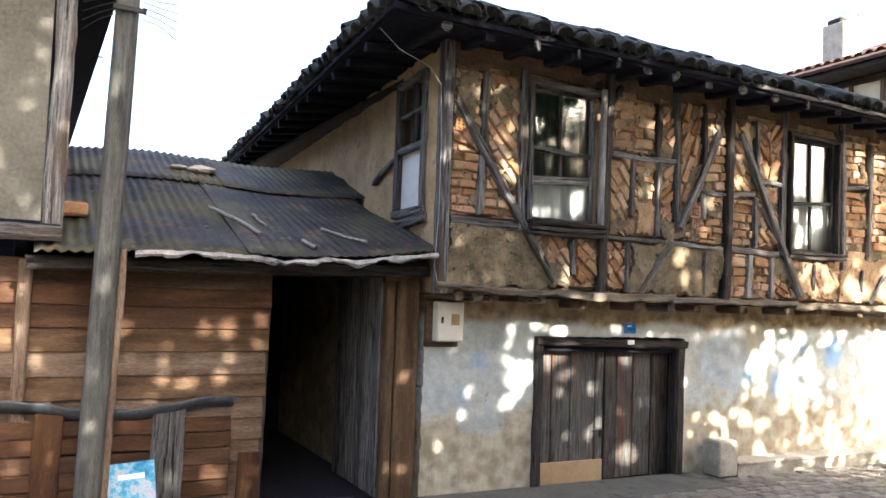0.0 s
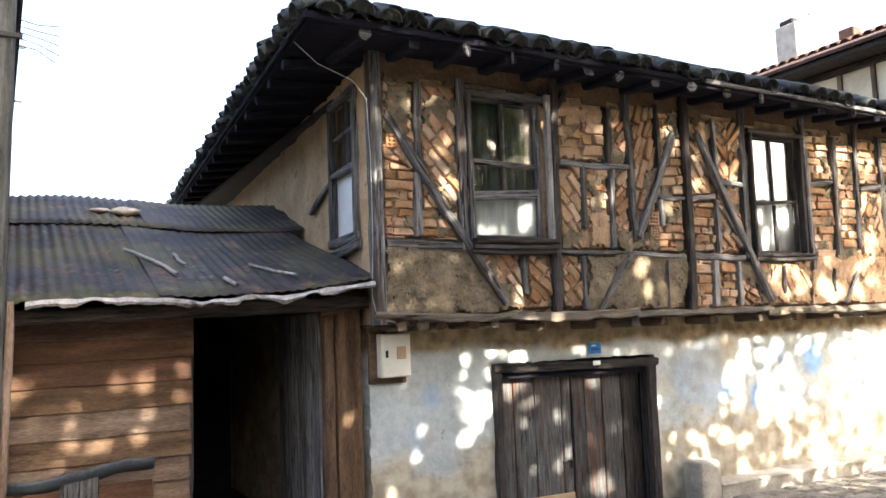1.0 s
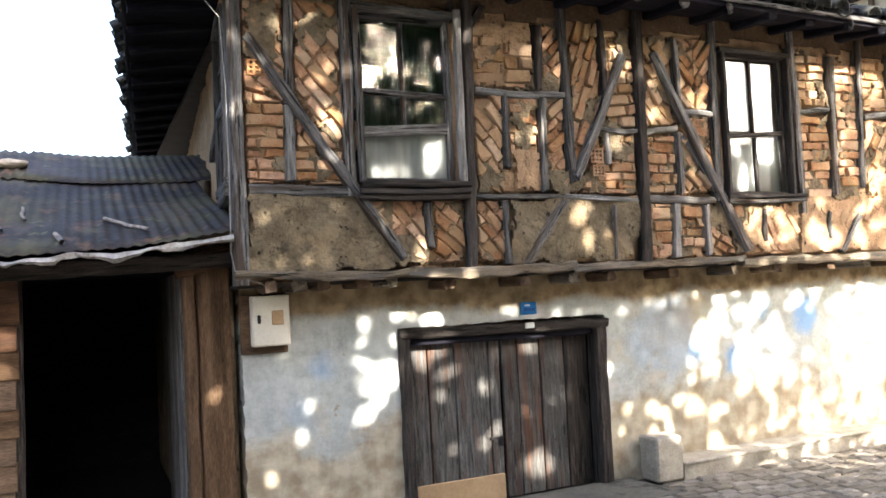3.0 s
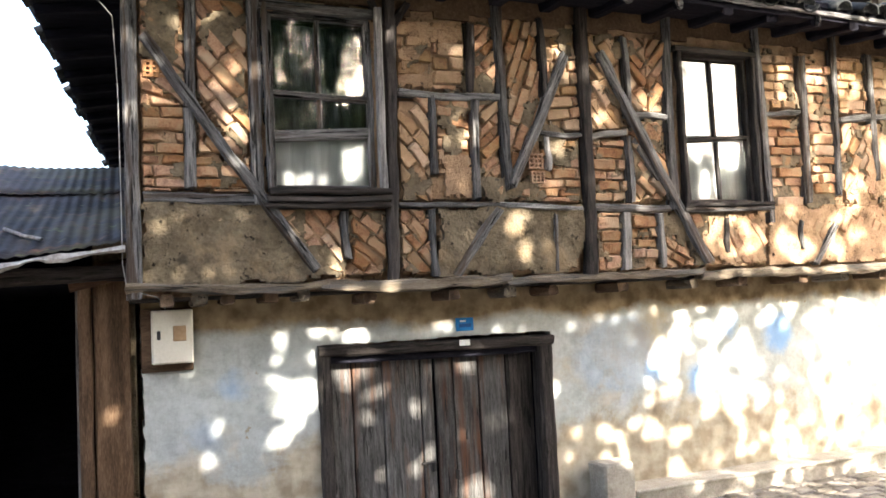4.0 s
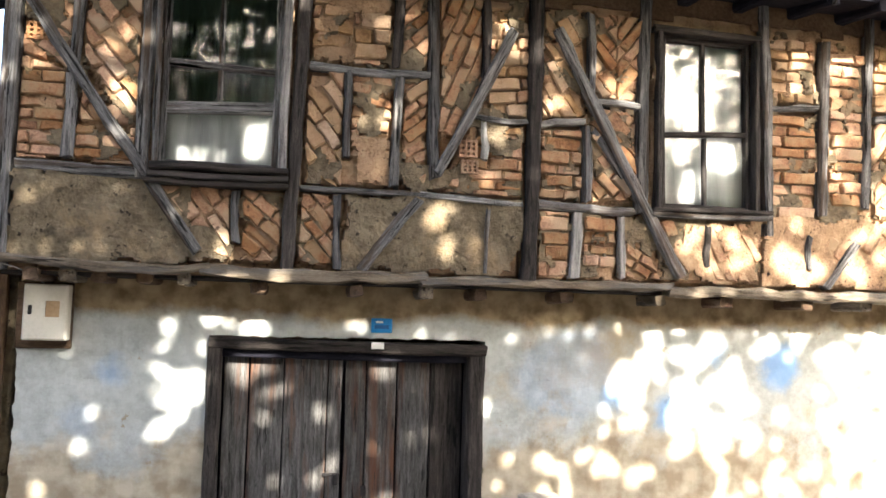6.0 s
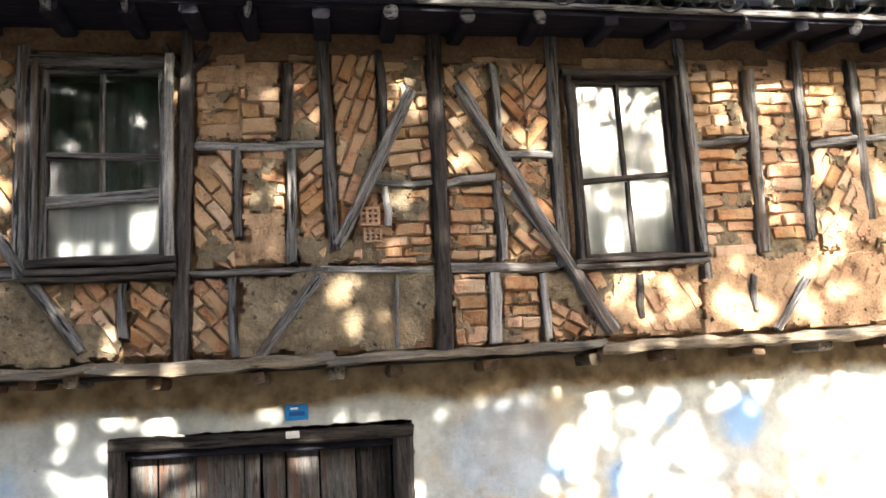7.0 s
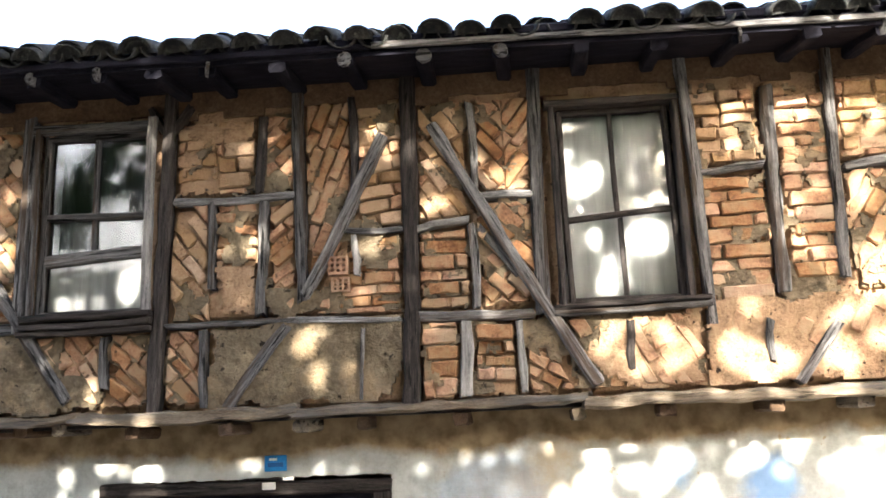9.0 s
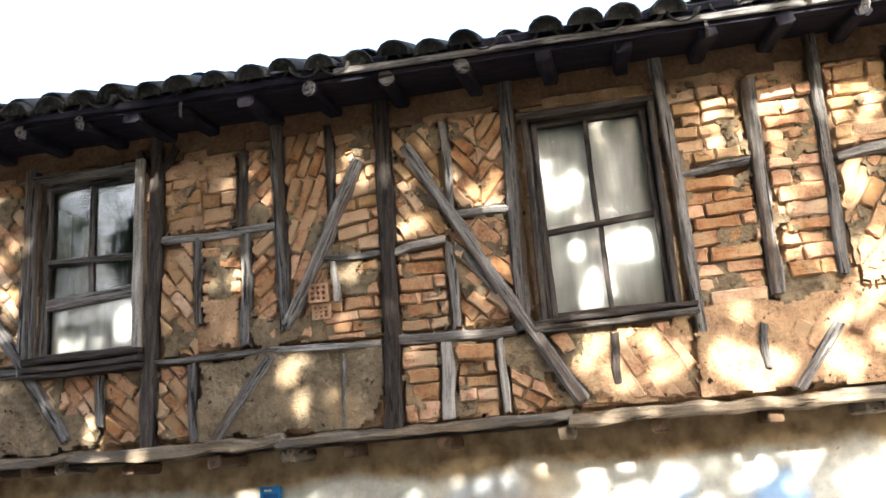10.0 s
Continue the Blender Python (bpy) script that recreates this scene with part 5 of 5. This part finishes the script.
# ---- things on and by the lower wall ----
meter = thing("meter_box", "cream metal meter box on a board on the whitewashed wall", "meter box")
part("backboard", box_bm(-0.03, 0.33, 0.36, 0.405, 1.33, 1.79, 0.006), BROWN_WOOD, meter, "brown backboard")
part("case", box_bm(0.04, 0.325, 0.245, 0.36, 1.39, 1.775, 0.008), WHITE_METAL, meter)
part("door_panel", box_bm(0.05, 0.315, 0.238, 0.2455, 1.4, 1.765, 0.003), WHITE_METAL, meter)
part("lock", box_bm(0.075, 0.1, 0.23, 0.239, 1.565, 1.63, 0.006), BLACK_IRON, meter, "black lock")
part("viewing_window", box_bm(0.185, 0.275, 0.233, 0.239, 1.55, 1.66, 0.003), CARD, meter, "small tan viewing window")
tube("supply_cable", [(-0.8, -0.05, 4.22), (-0.6, -0.05, 4.06), (-0.29, -0.05, 3.95), (-0.17, -0.06, 3.8), (-0.145, -0.06, 3.3), (-0.14, -0.05, 2.6), (-0.14, 0.0, 2.1), (-0.12, -0.03, 1.96), (-0.05, -0.04, 1.9), (0.06, -0.02, 1.87), (0.13, 0.1, 1.83), (0.14, 0.34, 1.78)], 0.0042, CABLE, meter, "white supply cable")

plate = thing("number_plate", "small blue enamel house plate above the door", "sign")
part("plate", box_bm(2.44, 2.60, 0.375, 0.385, 1.485, 1.595, 0.003), BLUE_PAINT, plate)
part("text_bar", box_bm(2.465, 2.575, 0.371, 0.376, 1.515, 1.545, 0), DARK_BLUE, plate)
part("text_bar", box_bm(2.475, 2.53, 0.371, 0.376, 1.56, 1.575, 0), WHITE_PAINT, plate)
tag = thing("paper_tag", "small white tag nailed to the dark lintel", "sign")
part("tag", box_bm(2.44, 2.535, 0.318, 0.326, 1.365, 1.415, 0.002), WHITE_PAINT, tag)

block = thing("stone_block", "rough pale stone block standing against the wall beside the door", "stone")
bm = box_bm(3.62, 3.93, 0.1, 0.36, -0.13, 0.28, 0.02)
bmesh.ops.subdivide_edges(bm, edges=bm.edges[:], cuts=2, use_grid_fill=True)
for v in bm.verts:
    v.co += Vector((0.012 * noise.noise(v.co * 9), 0.012 * noise.noise(v.co * 9 + Vector((5, 0, 0))), 0.012 * noise.noise(v.co * 9 + Vector((0, 7, 0)))))
part("block", bm, STONE, block)

# ---- plinth, apron and paving ----
plinth = tagged(sheet("plinth", 3.95, 7.66, -0.16, 0.02, 0.12, STONE, None, 0.05, 0.02, None, 0.3), "low worn stone ledge along the foot of the wall", "ledge", kind="structure")
part("ledge_top", box_bm(3.94, 7.66, 0.1, 0.42, -0.01, 0.025, 0.01), STONE, plinth)
apron = tagged(part("pavement", box_bm(-0.5, 3.55, -0.3, 0.42, -0.2, -0.11, 0.02), CONCRETE), "worn concrete apron before the stable door", "pavement", kind="structure")
rp = random.Random(21)
setts_v, setts_f, laid = [], [], 0
pav = tagged(part("road", box_bm(2.0, 12.0, -7.0, 0.08, -0.22, -0.135, 0), DIRT), "street paved with small worn grey setts", "road", kind="structure")
y = 0.06
row = 0
while y > -5.0:
    dy = 0.115 * rp.uniform(0.9, 1.1)
    x = 3.6 + (0.1 if row % 2 else 0) + rp.uniform(-0.03, 0.03)
    if row * 0.1 > 0.3:
        x -= 1.4
    while x < 9.0:
        dx = 0.2 * rp.uniform(0.85, 1.15)
        h = -0.118 + rp.uniform(-0.008, 0.008)
        g = 0.007
        vs = []
        for k, z in ((1.0, -0.15), (1.0, h - 0.012), (0.86, h)):
            for sx, sy in ((-1, -1), (1, -1), (1, 1), (-1, 1)):
                vs.append((x + dx / 2 + sx * (dx / 2 - g) * k, y - dy / 2 + sy * (dy / 2 - g) * k, z + rp.uniform(-0.003, 0.003)))
        fs = [(r_ + i, r_ + (i + 1) % 4, r_ + 4 + (i + 1) % 4, r_ + 4 + i) for r_ in (0, 4) for i in range(4)] + [(8, 9, 10, 11)]
        if laid < 300 and y > -1.2 and x > 3.4 and x < 8.0:
            raw_part("paving_sett", vs, fs, PAVING, pav)
            laid += 1
        else:
            o = len(setts_v)
            setts_v += vs
            setts_f += [tuple(i + o for i in f) for f in fs]
        x += dx
    y -= dy
    row += 1
tagged(raw_part("setts", setts_v, setts_f, PAVING, pav), "small worn grey setts", kind="stuff")


# ---- trees ----
def leafy(name, spots, size, mat, parent, rnd, label=""):
    """A crown of folded leaves at the given places."""
    n = len(spots)
    verts = np.zeros((n * 6, 3))
    faces = []
    for i, p in enumerate(spots):
        s = size * rnd.uniform(0.7, 1.3)
        e = Euler((rnd.uniform(-1.45, 1.45), rnd.uniform(-1.2, 1.2), rnd.uniform(0, 6.28))).to_matrix()
        for k, q in enumerate(((0, -0.5, 0), (0.42, -0.12, 0.1), (0.3, 0.3, 0.08), (0, 0.6, -0.08), (-0.3, 0.3, 0.08), (-0.42, -0.12, 0.1))):
            verts[i * 6 + k] = Vector(p) + e @ (Vector(q) * s)
        b_ = i * 6
        faces.append((b_, b_ + 1, b_ + 2, b_ + 3))
        faces.append((b_, b_ + 3, b_ + 4, b_ + 5))
    return raw_part(name, verts.tolist(), faces, mat, parent, label)


def limb(parent, pts, r0, r1, name="limb"):
    verts, faces, s = [], [], 9
    for i, p in enumerate(pts):
        f = i / (len(pts) - 1)
        r_ = r0 + (r1 - r0) * f
        d_ = (Vector(pts[min(i + 1, len(pts) - 1)]) - Vector(pts[max(i - 1, 0)])).normalized()
        u_ = d_.orthogonal().normalized()
        w_ = d_.cross(u_)
        for k in range(s):
            an = 2 * math.pi * k / s
            verts.append(Vector(p) + (u_ * math.cos(an) + w_ * math.sin(an)) * r_ * (1 + 0.12 * noise.noise(Vector(p) * 2 + Vector((an, 0, 0)))))
    for i in range(len(pts) - 1):
        for k in range(s):
            faces.append((i * s + k, i * s + (k + 1) % s, (i + 1) * s + (k + 1) % s, (i + 1) * s + k))
    return raw_part(name, [tuple(v) for v in verts], faces, BARK, parent, smooth=True)


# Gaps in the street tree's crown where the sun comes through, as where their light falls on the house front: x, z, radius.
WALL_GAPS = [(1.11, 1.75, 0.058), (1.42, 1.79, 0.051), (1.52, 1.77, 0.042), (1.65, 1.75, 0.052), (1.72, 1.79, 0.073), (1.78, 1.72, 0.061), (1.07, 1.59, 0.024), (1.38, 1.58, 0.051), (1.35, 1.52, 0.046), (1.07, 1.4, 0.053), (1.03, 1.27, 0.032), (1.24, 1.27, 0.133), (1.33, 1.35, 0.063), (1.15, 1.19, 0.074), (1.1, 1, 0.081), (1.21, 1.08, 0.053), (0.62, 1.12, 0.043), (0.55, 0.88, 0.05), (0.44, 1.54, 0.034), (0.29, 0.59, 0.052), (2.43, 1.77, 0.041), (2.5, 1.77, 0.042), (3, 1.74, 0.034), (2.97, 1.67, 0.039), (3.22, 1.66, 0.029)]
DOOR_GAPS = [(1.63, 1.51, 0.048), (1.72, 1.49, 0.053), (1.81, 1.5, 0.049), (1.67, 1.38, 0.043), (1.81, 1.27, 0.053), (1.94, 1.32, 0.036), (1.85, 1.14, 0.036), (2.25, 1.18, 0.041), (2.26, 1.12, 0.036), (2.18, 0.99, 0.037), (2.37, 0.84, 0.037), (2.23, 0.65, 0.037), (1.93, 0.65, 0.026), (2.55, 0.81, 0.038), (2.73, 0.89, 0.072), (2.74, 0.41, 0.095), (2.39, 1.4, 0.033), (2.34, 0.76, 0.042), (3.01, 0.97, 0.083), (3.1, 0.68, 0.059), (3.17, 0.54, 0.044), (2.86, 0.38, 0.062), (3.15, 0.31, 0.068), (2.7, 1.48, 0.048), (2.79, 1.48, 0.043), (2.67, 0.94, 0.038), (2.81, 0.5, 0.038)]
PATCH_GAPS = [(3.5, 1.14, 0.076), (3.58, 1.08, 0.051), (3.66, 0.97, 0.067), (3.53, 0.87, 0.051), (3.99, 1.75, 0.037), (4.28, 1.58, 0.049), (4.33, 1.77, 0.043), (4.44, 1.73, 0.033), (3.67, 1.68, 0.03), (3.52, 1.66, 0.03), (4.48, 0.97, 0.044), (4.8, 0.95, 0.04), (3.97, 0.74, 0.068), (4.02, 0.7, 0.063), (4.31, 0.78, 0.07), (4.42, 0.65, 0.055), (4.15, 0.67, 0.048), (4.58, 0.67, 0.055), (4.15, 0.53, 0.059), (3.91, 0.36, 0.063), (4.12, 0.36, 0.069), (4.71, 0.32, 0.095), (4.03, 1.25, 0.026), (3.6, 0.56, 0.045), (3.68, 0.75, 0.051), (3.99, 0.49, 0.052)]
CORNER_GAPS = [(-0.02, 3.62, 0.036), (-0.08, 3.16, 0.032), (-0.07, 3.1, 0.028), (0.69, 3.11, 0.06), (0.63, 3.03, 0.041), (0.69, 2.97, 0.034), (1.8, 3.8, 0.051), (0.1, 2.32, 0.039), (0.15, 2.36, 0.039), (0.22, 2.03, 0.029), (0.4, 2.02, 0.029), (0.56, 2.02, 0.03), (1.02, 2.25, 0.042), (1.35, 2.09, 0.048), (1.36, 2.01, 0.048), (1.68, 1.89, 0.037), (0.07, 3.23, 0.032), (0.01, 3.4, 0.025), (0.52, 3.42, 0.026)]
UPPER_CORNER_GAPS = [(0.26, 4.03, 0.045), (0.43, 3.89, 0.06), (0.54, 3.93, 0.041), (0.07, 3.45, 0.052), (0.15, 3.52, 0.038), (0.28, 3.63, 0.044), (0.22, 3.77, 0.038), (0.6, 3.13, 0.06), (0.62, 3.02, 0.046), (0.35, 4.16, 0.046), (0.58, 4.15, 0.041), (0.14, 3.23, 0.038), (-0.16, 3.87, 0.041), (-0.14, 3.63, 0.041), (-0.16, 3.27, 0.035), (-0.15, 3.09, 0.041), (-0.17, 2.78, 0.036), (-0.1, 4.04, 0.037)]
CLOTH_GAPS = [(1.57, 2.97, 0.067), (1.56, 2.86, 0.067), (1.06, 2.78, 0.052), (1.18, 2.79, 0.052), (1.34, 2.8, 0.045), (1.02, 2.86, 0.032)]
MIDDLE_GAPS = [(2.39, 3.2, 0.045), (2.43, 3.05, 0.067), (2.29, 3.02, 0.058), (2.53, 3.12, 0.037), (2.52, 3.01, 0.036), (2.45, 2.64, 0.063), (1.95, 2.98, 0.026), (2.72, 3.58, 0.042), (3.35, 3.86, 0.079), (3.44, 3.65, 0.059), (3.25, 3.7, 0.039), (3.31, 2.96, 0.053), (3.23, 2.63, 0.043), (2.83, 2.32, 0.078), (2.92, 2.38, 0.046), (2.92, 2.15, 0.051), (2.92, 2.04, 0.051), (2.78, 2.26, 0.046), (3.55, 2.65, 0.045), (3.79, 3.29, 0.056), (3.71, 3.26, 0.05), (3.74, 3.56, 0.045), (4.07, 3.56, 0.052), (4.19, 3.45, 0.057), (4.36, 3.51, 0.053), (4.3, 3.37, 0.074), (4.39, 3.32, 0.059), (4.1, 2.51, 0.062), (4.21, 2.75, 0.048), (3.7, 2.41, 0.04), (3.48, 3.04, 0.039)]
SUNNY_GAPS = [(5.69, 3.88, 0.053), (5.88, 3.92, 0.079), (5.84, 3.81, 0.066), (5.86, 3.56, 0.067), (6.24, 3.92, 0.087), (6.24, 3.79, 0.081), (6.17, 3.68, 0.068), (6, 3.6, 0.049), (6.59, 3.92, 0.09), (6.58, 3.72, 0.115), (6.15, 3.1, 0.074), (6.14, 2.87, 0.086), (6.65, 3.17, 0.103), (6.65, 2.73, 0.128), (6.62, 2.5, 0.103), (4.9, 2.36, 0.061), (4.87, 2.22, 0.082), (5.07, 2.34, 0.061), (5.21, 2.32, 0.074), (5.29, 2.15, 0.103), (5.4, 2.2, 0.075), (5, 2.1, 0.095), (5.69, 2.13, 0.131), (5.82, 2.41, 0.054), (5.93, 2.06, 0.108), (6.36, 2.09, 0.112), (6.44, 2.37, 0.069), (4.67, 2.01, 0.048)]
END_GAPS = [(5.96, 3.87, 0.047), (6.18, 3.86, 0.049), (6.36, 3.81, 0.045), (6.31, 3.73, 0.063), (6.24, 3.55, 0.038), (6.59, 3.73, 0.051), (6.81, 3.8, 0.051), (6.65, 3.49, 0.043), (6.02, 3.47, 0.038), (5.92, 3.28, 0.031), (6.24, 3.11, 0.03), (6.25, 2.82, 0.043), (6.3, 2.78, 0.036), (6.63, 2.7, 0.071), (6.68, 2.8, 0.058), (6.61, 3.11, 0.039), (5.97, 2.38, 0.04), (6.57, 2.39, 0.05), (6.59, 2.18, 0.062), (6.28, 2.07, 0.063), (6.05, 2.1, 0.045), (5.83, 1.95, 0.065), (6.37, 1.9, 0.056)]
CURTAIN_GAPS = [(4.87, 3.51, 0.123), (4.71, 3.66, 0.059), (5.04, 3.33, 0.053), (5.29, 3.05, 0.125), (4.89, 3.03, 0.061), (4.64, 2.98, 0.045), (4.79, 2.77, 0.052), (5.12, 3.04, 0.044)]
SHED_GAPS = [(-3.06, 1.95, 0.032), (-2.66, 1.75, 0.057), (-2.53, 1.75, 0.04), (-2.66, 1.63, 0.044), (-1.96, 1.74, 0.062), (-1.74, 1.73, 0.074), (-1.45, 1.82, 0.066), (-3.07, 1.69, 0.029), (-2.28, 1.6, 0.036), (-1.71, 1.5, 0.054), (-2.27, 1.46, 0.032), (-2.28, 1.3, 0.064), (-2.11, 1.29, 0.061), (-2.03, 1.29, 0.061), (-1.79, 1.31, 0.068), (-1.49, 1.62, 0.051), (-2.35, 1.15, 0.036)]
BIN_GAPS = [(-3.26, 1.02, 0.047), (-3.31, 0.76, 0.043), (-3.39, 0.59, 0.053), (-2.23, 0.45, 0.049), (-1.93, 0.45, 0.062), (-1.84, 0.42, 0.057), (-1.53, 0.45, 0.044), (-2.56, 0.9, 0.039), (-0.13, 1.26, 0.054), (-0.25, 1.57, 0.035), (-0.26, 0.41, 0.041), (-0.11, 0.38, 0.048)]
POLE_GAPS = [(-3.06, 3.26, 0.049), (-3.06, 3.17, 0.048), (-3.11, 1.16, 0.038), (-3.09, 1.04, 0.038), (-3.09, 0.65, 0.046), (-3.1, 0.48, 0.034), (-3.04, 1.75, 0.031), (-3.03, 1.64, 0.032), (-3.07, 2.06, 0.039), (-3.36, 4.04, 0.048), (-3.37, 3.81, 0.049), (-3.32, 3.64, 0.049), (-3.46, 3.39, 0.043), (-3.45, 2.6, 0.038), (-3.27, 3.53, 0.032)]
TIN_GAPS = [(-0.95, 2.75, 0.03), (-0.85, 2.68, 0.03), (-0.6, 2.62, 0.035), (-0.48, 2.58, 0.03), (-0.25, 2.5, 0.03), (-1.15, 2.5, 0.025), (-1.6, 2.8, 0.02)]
# the thin, sunny side of the crown: bright and shaded clumps as x, z, half width, half height
BRIGHT = [(5.4, 1.13, 0.42, 0.3), (5.2, 1.65, 0.36, 0.17), (6.1, 0.55, 0.2, 0.16), (6.85, 1.2, 0.4, 0.75), (4.75, 1.35, 0.2, 0.17), (6.1, 1.78, 0.3, 0.08), (7.2, 2.6, 0.5, 0.8)]
SHADED = [(4.94, 1.15, 0.15, 0.1), (5.75, 1.62, 0.08, 0.08), (5.97, 1.2, 0.1, 0.24), (6.15, 1.5, 0.2, 0.13), (6.27, 1.03, 0.15, 0.14), (4.95, 0.77, 0.15, 0.12), (5.25, 0.64, 0.18, 0.12),
          (5.5, 0.79, 0.1, 0.06), (5.85, 0.66, 0.1, 0.14), (6.4, 0.75, 0.1, 0.12)]
rt = random.Random(33)
def in_clump(x, z, clumps):
    return any(((x - cx) / hw) ** 2 + ((z - cz) / hh) ** 2 < 1 for cx, cz, hw, hh in clumps)
# the unseen crown is opened so sun spots land at the listed places
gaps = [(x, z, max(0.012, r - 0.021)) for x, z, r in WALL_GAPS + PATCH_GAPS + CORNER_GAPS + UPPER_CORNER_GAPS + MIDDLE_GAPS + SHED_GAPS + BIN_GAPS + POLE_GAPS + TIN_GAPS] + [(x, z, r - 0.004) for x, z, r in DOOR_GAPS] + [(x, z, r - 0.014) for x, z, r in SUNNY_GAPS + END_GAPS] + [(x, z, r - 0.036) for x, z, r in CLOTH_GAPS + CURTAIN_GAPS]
for i in range(44):
    for j in range(24):
        gx, gz = 4.5 + 0.095 * i + rt.uniform(-0.045, 0.045), -0.35 + 0.095 * j + rt.uniform(-0.045, 0.045)
        bright, shaded = in_clump(gx, gz, BRIGHT), in_clump(gx, gz, SHADED)
        if rt.random() < (0.04 if shaded else 0.62 if bright else 0.27 if gx > 4.75 else 0.13):
            gaps.append((gx, gz, rt.uniform(0.026, 0.056) if bright else rt.uniform(0.012, 0.042)))
# finer freckles elsewhere
for _ in range(420):
    gx, gz = rt.uniform(-5.4, 9.0), rt.uniform(-0.8, 4.6)
    if -0.6 < gx < 4.4 and gz < 2.0:
        continue
    if rt.random() < (0.9 if gx > 6.6 or gx < -3.5 else 0.75 if gx > 4.4 and gz > 1.9 else 0.3 if gx > 1.8 and gz > 1.9 else 0.12):
        for _ in range(rt.randint(1, 3)):
            gaps.append((gx + rt.gauss(0, 0.12), gz + rt.gauss(0, 0.12), rt.uniform(0.006, 0.05 if gx > 6.6 else 0.1 if gx < -3.5 else 0.035 if gx > 4.4 else 0.022)))
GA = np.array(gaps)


def street_tree():
    tree = thing("street_tree", "large leafy plane tree across the street, shading the house", "tree")
    base = Vector((6.2, -9.6, -0.15))
    limb(tree, [base, base + Vector((0.1, 0.1, 2)), base + Vector((-0.1, 0.3, 4.2)), base + Vector((0.0, 0.6, 6.0))], 0.42, 0.26, "trunk")
    fork = base + Vector((0, 0.6, 5.8))
    for i in range(11):
        an = i * 0.571 - 0.2
        reach = rt.uniform(3.0, 6.2)
        tip = fork + Vector((math.cos(an) * reach, math.sin(an) * reach * 0.4, rt.uniform(1.5, 5.0)))
        mid_ = fork.lerp(tip, 0.5) + Vector((0, 0, rt.uniform(0.2, 0.8)))
        limb(tree, [fork, fork.lerp(mid_, 0.5), mid_, tip], 0.07, 0.015)
    spots = []
    gen = np.random.default_rng(33)
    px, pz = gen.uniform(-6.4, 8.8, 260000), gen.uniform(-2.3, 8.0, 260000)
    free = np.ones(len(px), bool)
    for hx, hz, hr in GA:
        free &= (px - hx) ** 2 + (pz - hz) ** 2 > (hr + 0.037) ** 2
    for gx, gz in zip(px[free].tolist(), pz[free].tolist()):
        if ((gx - 1.6) / 7.4) ** 2 + ((gz - 2.4) / 5.4) ** 2 + 0.35 * noise.noise((gx * 0.9, gz * 0.9, 2)) > 1.0 or gz < -1.9 + 0.5 * noise.noise((gx * 1.1, 0, 3)) or gx > 8.5 + 0.5 * noise.noise((0, gz * 1.3, 6)):
            continue
        s_ = 7.9 + 0.6 * noise.noise((gx * 0.5, gz * 0.5, 8)) + rt.uniform(-0.14, 0.14)
        if rt.random() < 0.14:
            s_ += rt.uniform(0.0, 2.4)
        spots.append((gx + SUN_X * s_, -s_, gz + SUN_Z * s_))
    # unseen boughs added high over the street to cut sky light on the house
    for _ in range(26000):
        gx, gz, s_ = rt.uniform(-5.0, 9.0), rt.uniform(5.4, 9.5), rt.uniform(3.2, 9.5)
        if noise.noise((gx * 0.6, s_ * 0.6, gz * 0.6)) > -0.25:
            spots.append((gx + SUN_X * s_, -s_, gz + SUN_Z * s_))
    leafy("crown", spots, 0.1, LEAF, tree, rt)
    return tree


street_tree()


def far_tree(x, y, h, seed):
    """A smaller street tree further along, seen only as a reflection in the panes, and added to cut sky light."""
    tree = thing("roadside_tree", "leafy roadside tree across the street", "tree", "roadside trees")
    rnd = random.Random(seed)
    base = Vector((x, y, -0.15))
    limb(tree, [base, base + Vector((0.1, 0, h * 0.3)), base + Vector((0, 0.1, h * 0.55))], 0.25, 0.1, "trunk")
    for i in range(6):
        an = i * 1.05
        limb(tree, [base + Vector((0, 0, h * 0.45)), base + Vector((math.cos(an) * 0.9, math.sin(an) * 0.9, h * 0.65)), base + Vector((math.cos(an) * 1.6, math.sin(an) * 1.6, h * 0.8))], 0.08, 0.02)
    spots = []
    for _ in range(80):
        c = base + Vector((rnd.gauss(0, 1.5), rnd.gauss(0, 1.2), h * 0.72 + rnd.gauss(0, h * 0.16)))
        for _ in range(42):
            spots.append(c + Vector((rnd.gauss(0, 0.32), rnd.gauss(0, 0.32), rnd.gauss(0, 0.28))))
    leafy("crown", spots, 0.16, LEAF, tree, rnd)


for k, (x, y, h) in enumerate(((-9.6, -14.0, 10.6), (-14.5, -9.5, 10.8), (-10.5, -10.0, 9.5), (-13.0, -12.0, 10.0), (24.0, -11.0, 9.5), (29.0, -12.0, 9.5))):
    far_tree(x, y, h, k + 1)
# unseen wall, added to cut sky light and darken reflections in the panes
tagged(part("wall_south", box_bm(-26, 32, -17.5, -17.0, -0.2, 6.7, 0.02), MUD), "unseen mud-rendered wall added across the street to block sky light", "wall", kind="structure")

vine = thing("climbing_shrub", "yellow-green leafy shrub growing beside the house end", "shrub")
limb(vine, [(8.15, 0.95, -0.15), (8.1, 0.9, 1.5), (8.2, 0.8, 2.8), (8.3, 0.7, 4.0)], 0.05, 0.015, "stem")
rv = random.Random(4)
spots = []
for _ in range(45):
    c = Vector((8.35 + rv.gauss(0, 0.35), 0.8 + rv.gauss(0, 0.25), rv.uniform(1.9, 4.5)))
    for _ in range(26):
        spots.append(c + Vector((rv.gauss(0, 0.13), rv.gauss(0, 0.13), rv.gauss(0, 0.13))))
leafy("leaves", spots, 0.09, YELLOW_LEAF, vine, rv)
